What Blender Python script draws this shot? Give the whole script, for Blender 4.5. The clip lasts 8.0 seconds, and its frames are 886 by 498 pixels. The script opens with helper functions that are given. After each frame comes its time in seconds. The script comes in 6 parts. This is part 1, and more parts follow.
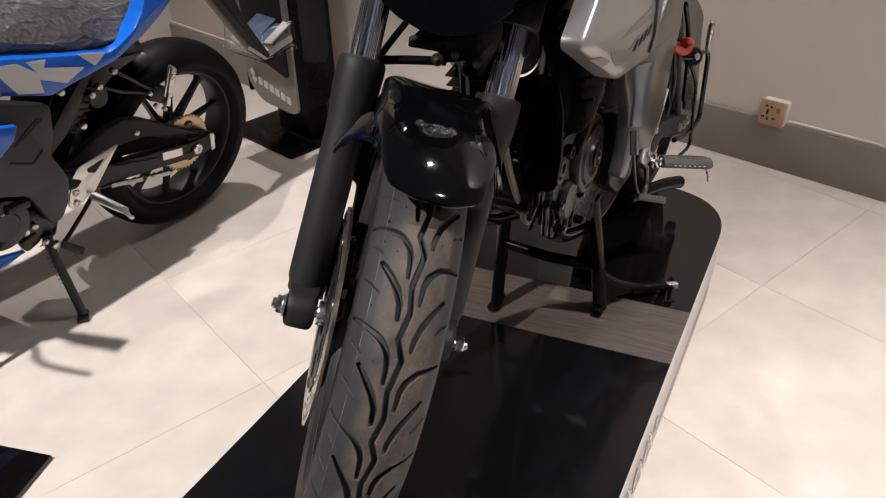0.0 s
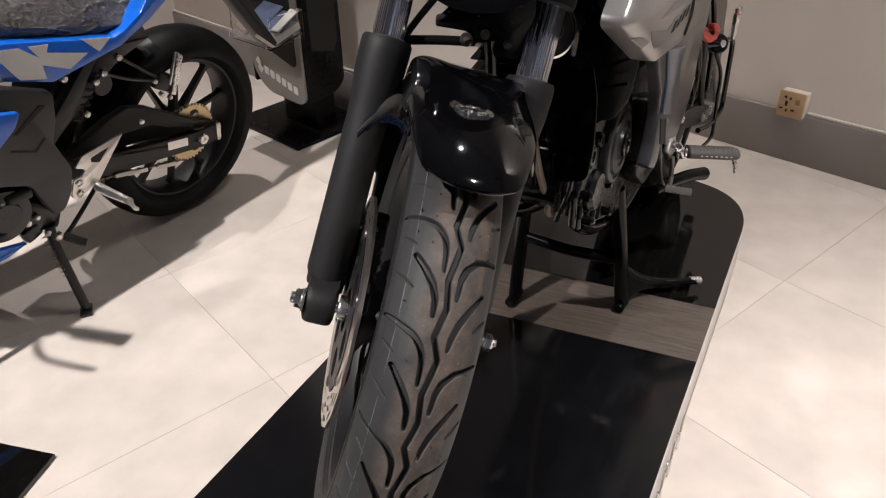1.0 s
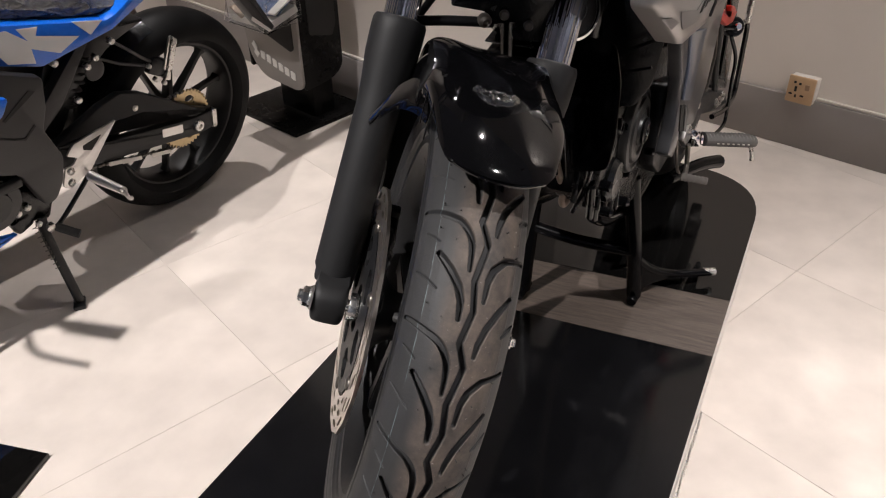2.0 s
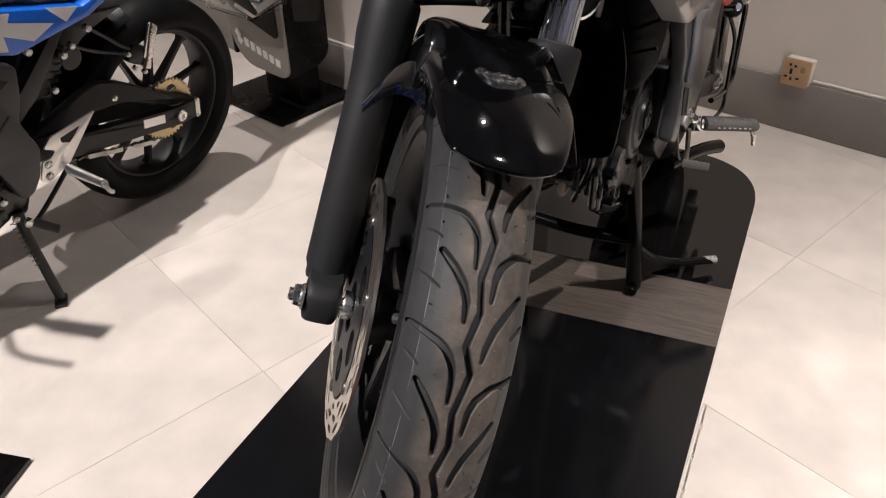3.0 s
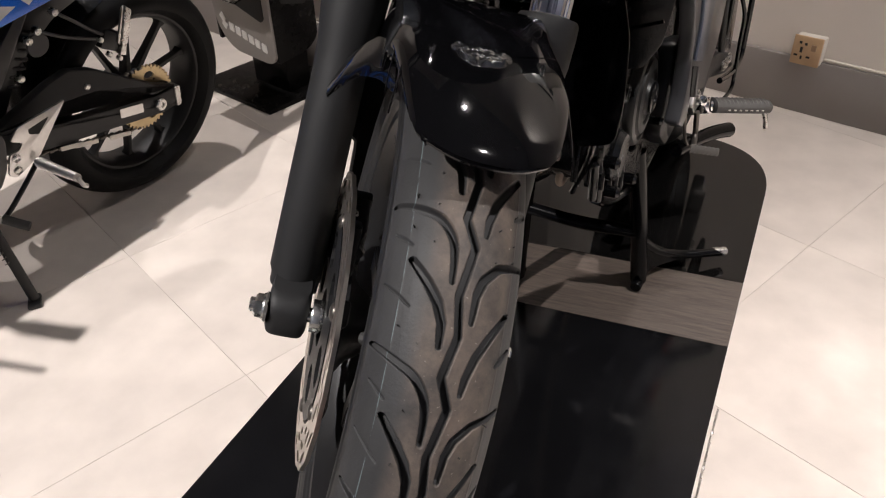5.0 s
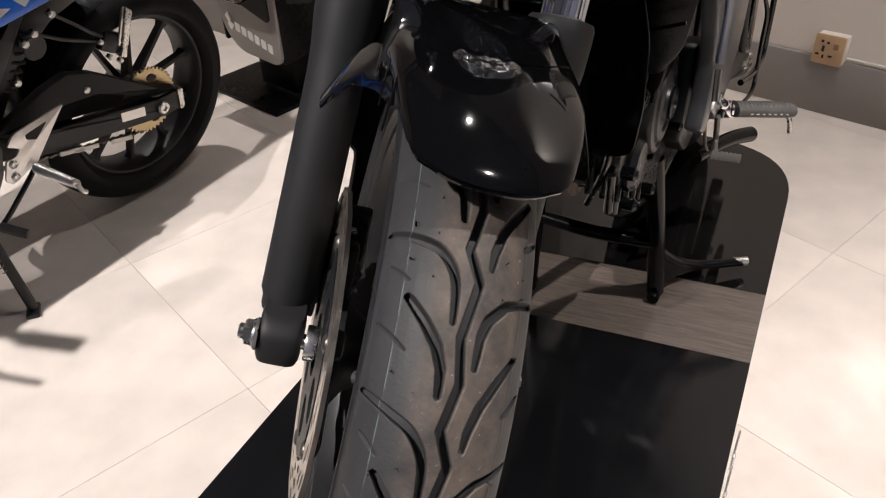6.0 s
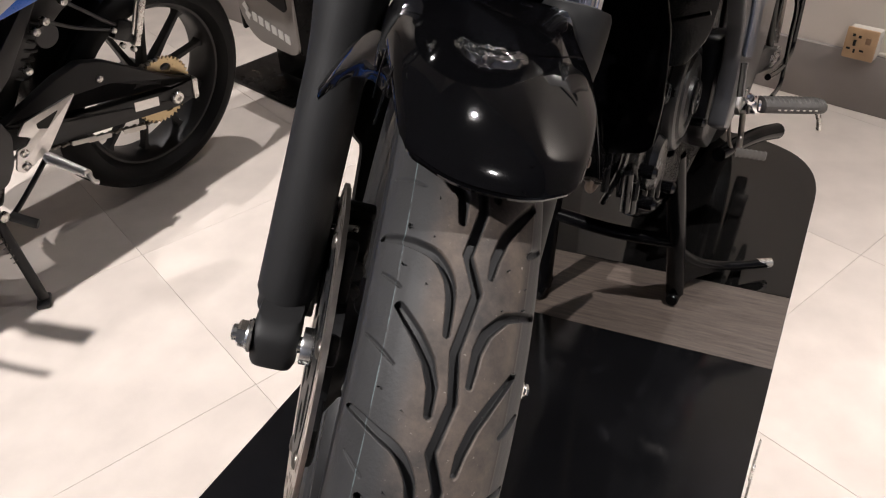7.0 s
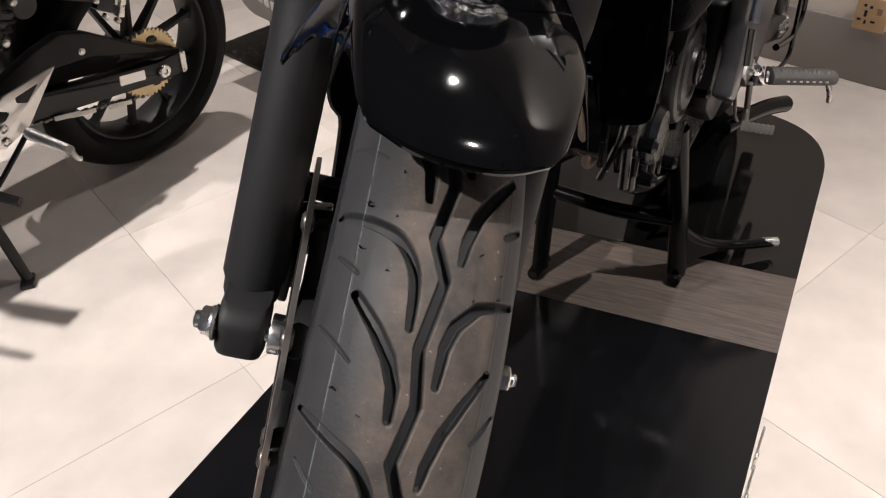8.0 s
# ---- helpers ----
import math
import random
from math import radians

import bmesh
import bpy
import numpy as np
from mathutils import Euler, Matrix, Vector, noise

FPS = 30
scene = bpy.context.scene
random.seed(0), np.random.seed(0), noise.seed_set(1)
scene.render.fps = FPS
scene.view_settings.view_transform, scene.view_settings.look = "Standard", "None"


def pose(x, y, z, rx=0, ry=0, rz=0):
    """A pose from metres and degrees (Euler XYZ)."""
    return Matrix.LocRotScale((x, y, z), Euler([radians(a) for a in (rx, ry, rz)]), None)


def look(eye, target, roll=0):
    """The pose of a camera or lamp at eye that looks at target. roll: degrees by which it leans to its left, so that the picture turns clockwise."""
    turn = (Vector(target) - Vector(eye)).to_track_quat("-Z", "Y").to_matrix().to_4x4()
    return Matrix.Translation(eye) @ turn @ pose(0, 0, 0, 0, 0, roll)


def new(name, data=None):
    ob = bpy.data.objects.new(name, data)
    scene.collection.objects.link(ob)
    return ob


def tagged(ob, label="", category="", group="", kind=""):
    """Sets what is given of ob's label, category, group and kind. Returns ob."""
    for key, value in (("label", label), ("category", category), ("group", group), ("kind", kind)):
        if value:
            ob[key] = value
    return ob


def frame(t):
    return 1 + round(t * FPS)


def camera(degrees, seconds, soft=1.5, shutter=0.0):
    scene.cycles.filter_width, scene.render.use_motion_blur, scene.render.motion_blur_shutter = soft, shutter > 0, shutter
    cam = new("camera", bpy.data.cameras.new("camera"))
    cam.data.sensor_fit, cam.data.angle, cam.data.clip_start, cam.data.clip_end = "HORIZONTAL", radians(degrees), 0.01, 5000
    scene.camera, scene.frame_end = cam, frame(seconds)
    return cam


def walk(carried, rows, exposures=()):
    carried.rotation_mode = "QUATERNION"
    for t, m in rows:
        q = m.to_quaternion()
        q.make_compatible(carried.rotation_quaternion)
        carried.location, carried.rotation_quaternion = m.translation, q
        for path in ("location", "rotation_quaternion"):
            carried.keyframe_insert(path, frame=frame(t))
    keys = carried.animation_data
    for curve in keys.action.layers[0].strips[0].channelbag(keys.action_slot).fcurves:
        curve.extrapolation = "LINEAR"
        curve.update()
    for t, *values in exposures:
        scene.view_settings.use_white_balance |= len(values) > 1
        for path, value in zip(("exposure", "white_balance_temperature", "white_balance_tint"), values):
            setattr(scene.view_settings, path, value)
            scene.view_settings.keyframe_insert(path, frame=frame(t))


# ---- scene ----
cam = camera(59.8, 8.0, 1.15)
PATH = [
    (0, (0.0262, -0.0194, 1.2722), (0.0353, 1.9004, 0.0422), -1.5),
    (0.5, (0.0068, 0.0057, 1.2529), (0.016, 1.9232, 0.0182), -1.4),
    (1, (-0.0103, 0.0285, 1.238), (-0.0011, 1.9391, -0.0046), -1.3),
    (1.5, (-0.0251, 0.0547, 1.2266), (-0.0125, 1.9562, -0.0331), -1.2),
    (3, (-0.049, 0.1288, 1.1924), (0.0125, 1.9961, -0.114), -1.3),
    (3.5, (-0.0365, 0.1482, 1.1788), (0.0274, 2.0087, -0.1391), -1.4),
    (4, (-0.0285, 0.1744, 1.1662), (0.0353, 2.0235, -0.1664), -1.6),
    (4.5, (-0.0274, 0.1938, 1.156), (0.0331, 2.0395, -0.1824), -1.9),
    (6, (-0.0137, 0.2816, 1.1297), (0.0023, 2.1238, -0.2132), -2.8),
    (6.5, (-0.0103, 0.2998, 1.1218), (-0.0308, 2.1398, -0.2246), -3.0),
    (7, (0.0011, 0.3158, 1.1126), (-0.0445, 2.1466, -0.2451), -3.1),
    (7.5, (0.0068, 0.3329, 1.1001), (-0.049, 2.1489, -0.2782), -3.2),
    (8, (0.0194, 0.3602, 1.0807), (-0.0388, 2.1512, -0.3283), -3.4),
]
walk(cam, [(t, look(eye, target, roll)) for t, eye, target, roll in PATH], [(0, 0.05), (4.5, 0.08), (6, 0.19), (7.5, 0.19), (8, 0.12)])

# ---- world and lights ----
world = bpy.data.worlds.new("showroom_air")
scene.world = world
world.use_nodes = True
world.node_tree.nodes["Background"].inputs[0].default_value = (1.0, 0.93, 0.88, 1)
world.node_tree.nodes["Background"].inputs[1].default_value = 0.115
scene.view_settings.exposure = 0.0


def spot_lamp(eye, target, power, size=70, radius=0.016, blend=0.9, color=(1.0, 0.945, 0.925)):
    data = bpy.data.lights.new("spot_light", "SPOT")
    data.energy, data.spot_size, data.spot_blend = power, radians(size), blend
    data.shadow_soft_size, data.color = radius, color
    ob = new("spot_light", data)
    ob.matrix_world = look(eye, target)
    return ob


SPOTS = [
    ((0.45, 2.55, 3.3), (-0.15, 2.0, 0.0), 100, 80, 0.016),
    ((1.02, 1.90, 3.3), (0.62, 1.50, 0.2), 82, 84, 0.016),
    ((1.27, 0.38, 3.3), (1.12, 0.54, 0.0), 640, 58, 0.016),
    ((-1.75, -0.25, 3.3), (-0.88, 1.22, 0.0), 880, 52, 0.034),
    ((-0.92, 3.00, 3.3), (-1.15, 2.9, 0.0), 215, 60, 0.02),
    # last three: added fill, no such lamps known; wall wash, then walls behind camera
    ((2.05, 1.05, 3.3), (1.60, 2.60, 1.40), 205, 64, 0.02),
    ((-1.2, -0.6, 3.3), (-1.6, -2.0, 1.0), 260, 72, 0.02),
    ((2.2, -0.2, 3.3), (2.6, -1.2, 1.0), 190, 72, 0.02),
]
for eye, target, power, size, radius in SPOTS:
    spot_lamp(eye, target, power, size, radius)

# ---- materials ----


def material(name, color=(0.5, 0.5, 0.5), rough=0.5, metal=0.0, coat=0.0, spec=0.5):
    m = bpy.data.materials.new(name)
    m.use_nodes = True
    b = m.node_tree.nodes["Principled BSDF"]
    b.inputs["Base Color"].default_value = (*color, 1)
    b.inputs["Roughness"].default_value = rough
    b.inputs["Metallic"].default_value = metal
    b.inputs["Coat Weight"].default_value = coat
    b.inputs["Coat Roughness"].default_value = 0.04
    b.inputs["Specular IOR Level"].default_value = spec
    return m


def vary(m, scale=40, amount=0.25, bump=0.0, bump_scale=None, rough=0.1, second=6.0, stretch=(1, 1, 1), space="Object", turn=None):
    """Two scales of noise on a material's colour, gloss and relief."""
    nt = m.node_tree
    b = nt.nodes["Principled BSDF"]
    base = tuple(b.inputs["Base Color"].default_value)
    r0 = b.inputs["Roughness"].default_value
    co = nt.nodes.new("ShaderNodeTexCoord")
    mp = nt.nodes.new("ShaderNodeMapping")
    mp.inputs["Scale"].default_value = stretch
    if turn is not None:
        mp.vector_type = "TEXTURE"
        mp.inputs["Rotation"].default_value[2] = radians(turn)
    nt.links.new(co.outputs[space], mp.inputs[0])
    fine, wide = nt.nodes.new("ShaderNodeTexNoise"), nt.nodes.new("ShaderNodeTexNoise")
    fine.inputs["Scale"].default_value, wide.inputs["Scale"].default_value = scale, second
    fine.inputs["Detail"].default_value = wide.inputs["Detail"].default_value = 5
    for n in (fine, wide):
        nt.links.new(mp.outputs[0], n.inputs["Vector"])
    mean = nt.nodes.new("ShaderNodeMath")
    mean.operation = "MULTIPLY_ADD"
    mean.inputs[1].default_value = 0.5
    half = nt.nodes.new("ShaderNodeMath")
    half.operation = "MULTIPLY"
    half.inputs[1].default_value = 0.5
    nt.links.new(wide.outputs["Fac"], half.inputs[0])
    nt.links.new(fine.outputs["Fac"], mean.inputs[0])
    nt.links.new(half.outputs[0], mean.inputs[2])
    ramp = nt.nodes.new("ShaderNodeValToRGB")
    ramp.color_ramp.elements[0].position, ramp.color_ramp.elements[1].position = 0.3, 0.7
    ramp.color_ramp.elements[0].color = (*[c * (1 - amount) for c in base[:3]], 1)
    ramp.color_ramp.elements[1].color = (*[min(1, c * (1 + amount)) for c in base[:3]], 1)
    nt.links.new(mean.outputs[0], ramp.inputs[0])
    nt.links.new(ramp.outputs[0], b.inputs["Base Color"])
    rr = nt.nodes.new("ShaderNodeMapRange")
    rr.inputs["From Min"].default_value, rr.inputs["From Max"].default_value = 0.3, 0.7
    rr.inputs["To Min"].default_value, rr.inputs["To Max"].default_value = max(0.02, r0 - rough), min(1, r0 + rough)
    nt.links.new(mean.outputs[0], rr.inputs[0])
    nt.links.new(rr.outputs[0], b.inputs["Roughness"])
    if bump:
        bn = nt.nodes.new("ShaderNodeTexNoise")
        bn.inputs["Scale"].default_value = bump_scale or scale * 4
        bn.inputs["Detail"].default_value = 6
        nt.links.new(mp.outputs[0], bn.inputs["Vector"])
        bp = nt.nodes.new("ShaderNodeBump")
        bp.inputs["Strength"].default_value = bump
        bp.inputs["Distance"].default_value = 0.002
        nt.links.new(bn.outputs["Fac"], bp.inputs["Height"])
        nt.links.new(bp.outputs[0], b.inputs["Normal"])
    return m


FLOOR = vary(material("cream_vinyl_tile", (0.57, 0.51, 0.46), 0.42), 9, 0.14, 0.04, 160, 0.08, 2.2)
JOINT = material("tile_joint", (0.55, 0.492, 0.445), 0.8)
WALL = vary(material("beige_wall_paint", (0.74, 0.68, 0.62), 0.7), 5, 0.04, 0.08, 220, 0.05, 1.1)
BASEBOARD = vary(material("grey_baseboard", (0.27, 0.245, 0.235), 0.38), 8, 0.08, 0.03, 120, 0.06, 1.5)
# unseen ceiling and walls; cool tones picked for bounce and reflections
CEILING = vary(material("unseen_ceiling_tone", (0.19, 0.205, 0.24), 0.9), 5, 0.1)
WALL_DARK = vary(material("unseen_wall_blue_grey", (0.27, 0.30, 0.38), 0.7), 5, 0.06, 0.08, 220, 0.05, 1.1)
MAT_GREY = vary(material("dark_satin_mat", (0.0040, 0.0038, 0.0037), 0.05, 0, 0, 0.6), 14, 0.2, 0.004, 40, 0.03, 3)
MAT_BLACK = vary(material("black_floor_mat", (0.0045, 0.0045, 0.0052), 0.13, 0, 0, 0.5), 14, 0.3, 0.01, 60, 0.07, 3)
WOOD = vary(material("grey_wood_laminate", (0.080, 0.063, 0.053), 0.40), 30, 0.75, 0.35, 60, 0.1, 9, (1, 0.05, 0.05), "Object", -23.7)


def smudges(m, color, scale=6.0, low=0.60, high=0.80):
    """Faint dusty smears with soft edges over a dark surface."""
    nt = m.node_tree
    b = nt.nodes["Principled BSDF"]
    old = b.inputs["Base Color"].links[0].from_socket
    co = nt.nodes.new("ShaderNodeTexCoord")
    big = nt.nodes.new("ShaderNodeTexNoise")
    big.inputs["Scale"].default_value, big.inputs["Detail"].default_value, big.inputs["Roughness"].default_value = scale, 9, 0.62
    nt.links.new(co.outputs["Object"], big.inputs["Vector"])
    cut = nt.nodes.new("ShaderNodeMapRange")
    cut.interpolation_type = "SMOOTHSTEP"
    cut.inputs["From Min"].default_value, cut.inputs["From Max"].default_value = low, high
    nt.links.new(big.outputs["Fac"], cut.inputs[0])
    mix = nt.nodes.new("ShaderNodeMix")
    mix.data_type = "RGBA"
    nt.links.new(cut.outputs[0], mix.inputs["Factor"])
    nt.links.new(old, mix.inputs["A"])
    mix.inputs["B"].default_value = (*color, 1)
    nt.links.new(mix.outputs["Result"], b.inputs["Base Color"])
    return m


smudges(MAT_BLACK, (0.045, 0.043, 0.042), 7.0)
smudges(MAT_GREY, (0.035, 0.033, 0.031), 6.0)
RIM_WHITE = vary(material("white_platform_rim", (0.55, 0.52, 0.49), 0.4), 20, 0.06)
RUBBER = vary(material("tyre_rubber", (0.030, 0.029, 0.028), 0.62), 60, 0.2, 0.1, 500, 0.08, 9)
FLANK = vary(material("black_sidewall_rubber", (0.012, 0.012, 0.0125), 0.5), 60, 0.2, 0.08, 420, 0.08, 9)
TREAD = vary(material("tread_rubber", (0.036, 0.036, 0.037), 0.58), 60, 0.2, 0.12, 420, 0.08, 9)


def dusty_crown(m):
    """Pale brown dust over the middle and one side of the tread, broken up by noise."""
    nt = m.node_tree
    b = nt.nodes["Principled BSDF"]
    old = b.inputs["Base Color"].links[0].from_socket
    co = nt.nodes.new("ShaderNodeTexCoord")
    sep = nt.nodes.new("ShaderNodeSeparateXYZ")
    nt.links.new(co.outputs["Object"], sep.inputs[0])
    band = nt.nodes.new("ShaderNodeMapRange")
    band.interpolation_type = "SMOOTHSTEP"
    band.inputs["From Min"].default_value, band.inputs["From Max"].default_value = -0.030, -0.012
    nt.links.new(sep.outputs[0], band.inputs[0])
    spots = nt.nodes.new("ShaderNodeTexNoise")
    spots.inputs["Scale"].default_value, spots.inputs["Detail"].default_value, spots.inputs["Roughness"].default_value = 38, 8, 0.7
    nt.links.new(co.outputs["Object"], spots.inputs["Vector"])
    sharp = nt.nodes.new("ShaderNodeMapRange")
    sharp.inputs["From Min"].default_value, sharp.inputs["From Max"].default_value = 0.26, 0.70
    nt.links.new(spots.outputs["Fac"], sharp.inputs[0])
    flat = nt.nodes.new("ShaderNodeCombineXYZ")
    nt.links.new(sep.outputs[1], flat.inputs[1])
    nt.links.new(sep.outputs[2], flat.inputs[2])
    far = nt.nodes.new("ShaderNodeVectorMath")
    far.operation = "LENGTH"
    nt.links.new(flat.outputs[0], far.inputs[0])
    sq = nt.nodes.new("ShaderNodeMath")
    sq.operation = "MULTIPLY"
    nt.links.new(sep.outputs[0], sq.inputs[0])
    nt.links.new(sep.outputs[0], sq.inputs[1])
    level = nt.nodes.new("ShaderNodeMath")
    level.operation = "MULTIPLY_ADD"
    level.inputs[1].default_value = 8.5
    nt.links.new(sq.outputs[0], level.inputs[0])
    nt.links.new(far.outputs["Value"], level.inputs[2])
    proud = nt.nodes.new("ShaderNodeMapRange")
    proud.inputs["From Min"].default_value, proud.inputs["From Max"].default_value = 0.2945, 0.2968
    nt.links.new(level.outputs[0], proud.inputs[0])
    first = nt.nodes.new("ShaderNodeMath")
    first.operation = "MULTIPLY"
    nt.links.new(band.outputs[0], first.inputs[0])
    nt.links.new(sharp.outputs[0], first.inputs[1])
    both = nt.nodes.new("ShaderNodeMath")
    both.operation = "MULTIPLY"
    nt.links.new(first.outputs[0], both.inputs[0])
    nt.links.new(proud.outputs[0], both.inputs[1])
    mix = nt.nodes.new("ShaderNodeMix")
    mix.data_type = "RGBA"
    nt.links.new(both.outputs[0], mix.inputs["Factor"])
    nt.links.new(old, mix.inputs["A"])
    mix.inputs["B"].default_value = (0.175, 0.137, 0.112, 1)
    # pale grit stuck to the dusty part
    grit = nt.nodes.new("ShaderNodeTexNoise")
    grit.inputs["Scale"].default_value, grit.inputs["Detail"].default_value = 330, 2
    nt.links.new(co.outputs["Object"], grit.inputs["Vector"])
    speck = nt.nodes.new("ShaderNodeMapRange")
    speck.inputs["From Min"].default_value, speck.inputs["From Max"].default_value = 0.71, 0.76
    nt.links.new(grit.outputs["Fac"], speck.inputs[0])
    some = nt.nodes.new("ShaderNodeMath")
    some.operation = "MULTIPLY"
    nt.links.new(speck.outputs[0], some.inputs[0])
    nt.links.new(both.outputs[0], some.inputs[1])
    mix3 = nt.nodes.new("ShaderNodeMix")
    mix3.data_type = "RGBA"
    nt.links.new(some.outputs[0], mix3.inputs["Factor"])
    nt.links.new(mix.outputs["Result"], mix3.inputs["A"])
    mix3.inputs["B"].default_value = (0.42, 0.38, 0.33, 1)
    # a thin pale crayon line along one flank, worn through in places
    off = nt.nodes.new("ShaderNodeMath")
    off.operation = "COMPARE"
    off.inputs[1].default_value, off.inputs[2].default_value = -0.0374, 0.0003
    nt.links.new(sep.outputs[0], off.inputs[0])
    worn = nt.nodes.new("ShaderNodeMapRange")
    worn.inputs["From Min"].default_value, worn.inputs["From Max"].default_value = 0.45, 0.55
    nt.links.new(spots.outputs["Fac"], worn.inputs[0])
    mark = nt.nodes.new("ShaderNodeMath")
    mark.operation = "MULTIPLY"
    nt.links.new(off.outputs[0], mark.inputs[0])
    nt.links.new(worn.outputs[0], mark.inputs[1])
    mix2 = nt.nodes.new("ShaderNodeMix")
    mix2.data_type = "RGBA"
    nt.links.new(mark.outputs[0], mix2.inputs["Factor"])
    nt.links.new(mix3.outputs["Result"], mix2.inputs["A"])
    mix2.inputs["B"].default_value = (0.12, 0.155, 0.16, 1)
    nt.links.new(mix2.outputs["Result"], b.inputs["Base Color"])
    return m


dusty_crown(TREAD)
GLOSS_BLACK = material("gloss_black_paint", (0.0026, 0.0026, 0.0031), 0.045, 0, 0.0, 0.42)
SATIN_BLACK = vary(material("satin_black_paint", (0.0075, 0.0075, 0.008), 0.48, 0, 0, 0.4), 120, 0.15, 0.05, 700, 0.06, 12)
FLAP_BLACK = vary(material("dull_black_plastic", (0.022, 0.020, 0.019), 0.5, 0, 0, 0.35), 90, 0.2, 0.05, 500, 0.08, 10)
FORK_BLACK = vary(material("matt_black_fork_paint", (0.0135, 0.0135, 0.014), 0.58, 0, 0, 0.35), 120, 0.15, 0.08, 700, 0.06, 12)
PLASTIC_BLACK = vary(material("black_plastic", (0.0055, 0.0055, 0.006), 0.34, 0, 0, 0.4), 90, 0.2, 0.06, 600, 0.08, 10)
PLASTIC_GREY = vary(material("dark_grey_plastic", (0.016, 0.0155, 0.016), 0.45), 90, 0.15, 0.08, 700, 0.06, 10)
STEEL_DARK = vary(material("dark_steel", (0.16, 0.145, 0.13), 0.4, 0.9), 120, 0.25, 0.05, 400)
SIGN_DARK = vary(material("dark_brown_panel", (0.0034, 0.0032, 0.0032), 0.3, 0, 0, 0.1), 60, 0.1)
PAPER_BLUE = vary(material("blue_leaflet_paper", (0.07, 0.09, 0.15), 0.4), 30, 0.5)
PAPER_TAN = vary(material("tan_leaflet_paper", (0.35, 0.27, 0.20), 0.4), 30, 0.5)
CREAM_DARK = material("brown_switch_plastic", (0.30, 0.19, 0.11), 0.4)
ENGINE_BLACK = vary(material("black_engine_casting", (0.0034, 0.0034, 0.0038), 0.22, 0, 0, 0.5), 70, 0.25, 0.15, 500, 0.1, 14)
ENGINE_GREY = vary(material("grey_black_engine_cover", (0.022, 0.0215, 0.021), 0.36, 0.3, 0, 0.4), 80, 0.15, 0.08, 500, 0.08, 14)
PEG_RUBBER = vary(material("dusty_rubber", (0.075, 0.069, 0.064), 0.6), 120, 0.3, 0.1, 500)
CHROME = material("bright_chrome", (0.88, 0.88, 0.90), 0.05, 1.0)
TUBE_CHROME = material("drawn_chrome_tube", (0.90, 0.91, 0.95), 0.06, 1.0)
STEEL = vary(material("brushed_steel", (0.62, 0.60, 0.57), 0.28, 1.0), 160, 0.12, 0.04, 400, 0.08, 20)
ZINC = vary(material("zinc_plated_steel", (0.72, 0.72, 0.70), 0.24, 1.0), 160, 0.08, 0.02, 400, 0.06, 20)
DISC_STEEL = vary(material("ground_disc_steel", (0.58, 0.53, 0.48), 0.32, 1.0), 160, 0.12, 0.03, 400, 0.06, 20)
ALUMINIUM = vary(material("cast_aluminium", (0.66, 0.64, 0.62), 0.34, 1.0), 90, 0.1, 0.06, 400, 0.08, 12)
SILVER_PAINT = vary(material("silver_paint", (0.40, 0.385, 0.37), 0.34, 0.5, 0.4), 900, 0.06, 0, None, 0.03, 8)
SILVER_GREY = vary(material("silver_grey_paint", (0.080, 0.080, 0.085), 0.34, 0.5, 0.5), 900, 0.06, 0, None, 0.03, 8)
SILVER_BLUE = vary(material("silver_blue_paint", (0.11, 0.135, 0.19), 0.3, 0.5, 0.6), 900, 0.06, 0, None, 0.03, 8)
DECAL_GREY = material("grey_decal", (0.20, 0.19, 0.18), 0.35)
BLUE_PAINT = vary(material("blue_paint", (0.004, 0.115, 0.58), 0.28, 0.0, 0.3), 800, 0.05, 0, None, 0.03, 6)
WHITE_DECAL = material("white_decal", (0.62, 0.62, 0.62), 0.35, 0, 0.5)
RED_PAINT = material("red_plastic", (0.62, 0.035, 0.02), 0.35)
GOLD = vary(material("gold_sprocket", (0.50, 0.39, 0.23), 0.33, 1.0), 120, 0.15)
BRONZE = vary(material("tan_header_pipe", (0.34, 0.27, 0.21), 0.5, 0.3), 60, 0.2)
CREAM_PLASTIC = vary(material("yellowed_socket_plastic", (0.50, 0.33, 0.19), 0.4), 40, 0.1)
WHITE_PLASTIC = material("white_plastic", (0.62, 0.58, 0.52), 0.45)
# near-black: shade of gaps, slots and openings put into colour; also dark marks
PAINTED_DARK = material("painted_recess_and_mark", (0.01, 0.009, 0.008), 0.8)
SIGN_SILVER = vary(material("silver_sign_panel", (0.20, 0.18, 0.165), 0.45, 0.2), 60, 0.06)
SIGN_WHITE = material("white_sign_mark", (0.56, 0.54, 0.51), 0.5)
GLASS = material("clear_acrylic", (0.95, 0.97, 1.0), 0.04)
GLASS.node_tree.nodes["Principled BSDF"].inputs["Transmission Weight"].default_value = 1.0
GLASS.node_tree.nodes["Principled BSDF"].inputs["IOR"].default_value = 1.25
SEAT_FILM = vary(material("crumpled_clear_film", (0.065, 0.061, 0.058), 0.20, 0, 0.0, 1.0), 40, 0.4, 0.3, 60, 0.08, 8, (0.35, 1.6, 1.6))
STAND_BLACK = material("black_stand_enamel", (0.0022, 0.0022, 0.0026), 0.22, 0, 0, 0.16)
COWL_BLACK = material("gloss_black_cowl", (0.0012, 0.0012, 0.0015), 0.12, 0, 0, 0.05)
FILM_BLACK = vary(material("clear_film_on_black", (0.012, 0.012, 0.0125), 0.16, 0, 1.0, 1.0), 60, 0.3, 1.0, 75, 0.03, 12, (1.0, 2.0, 0.8))
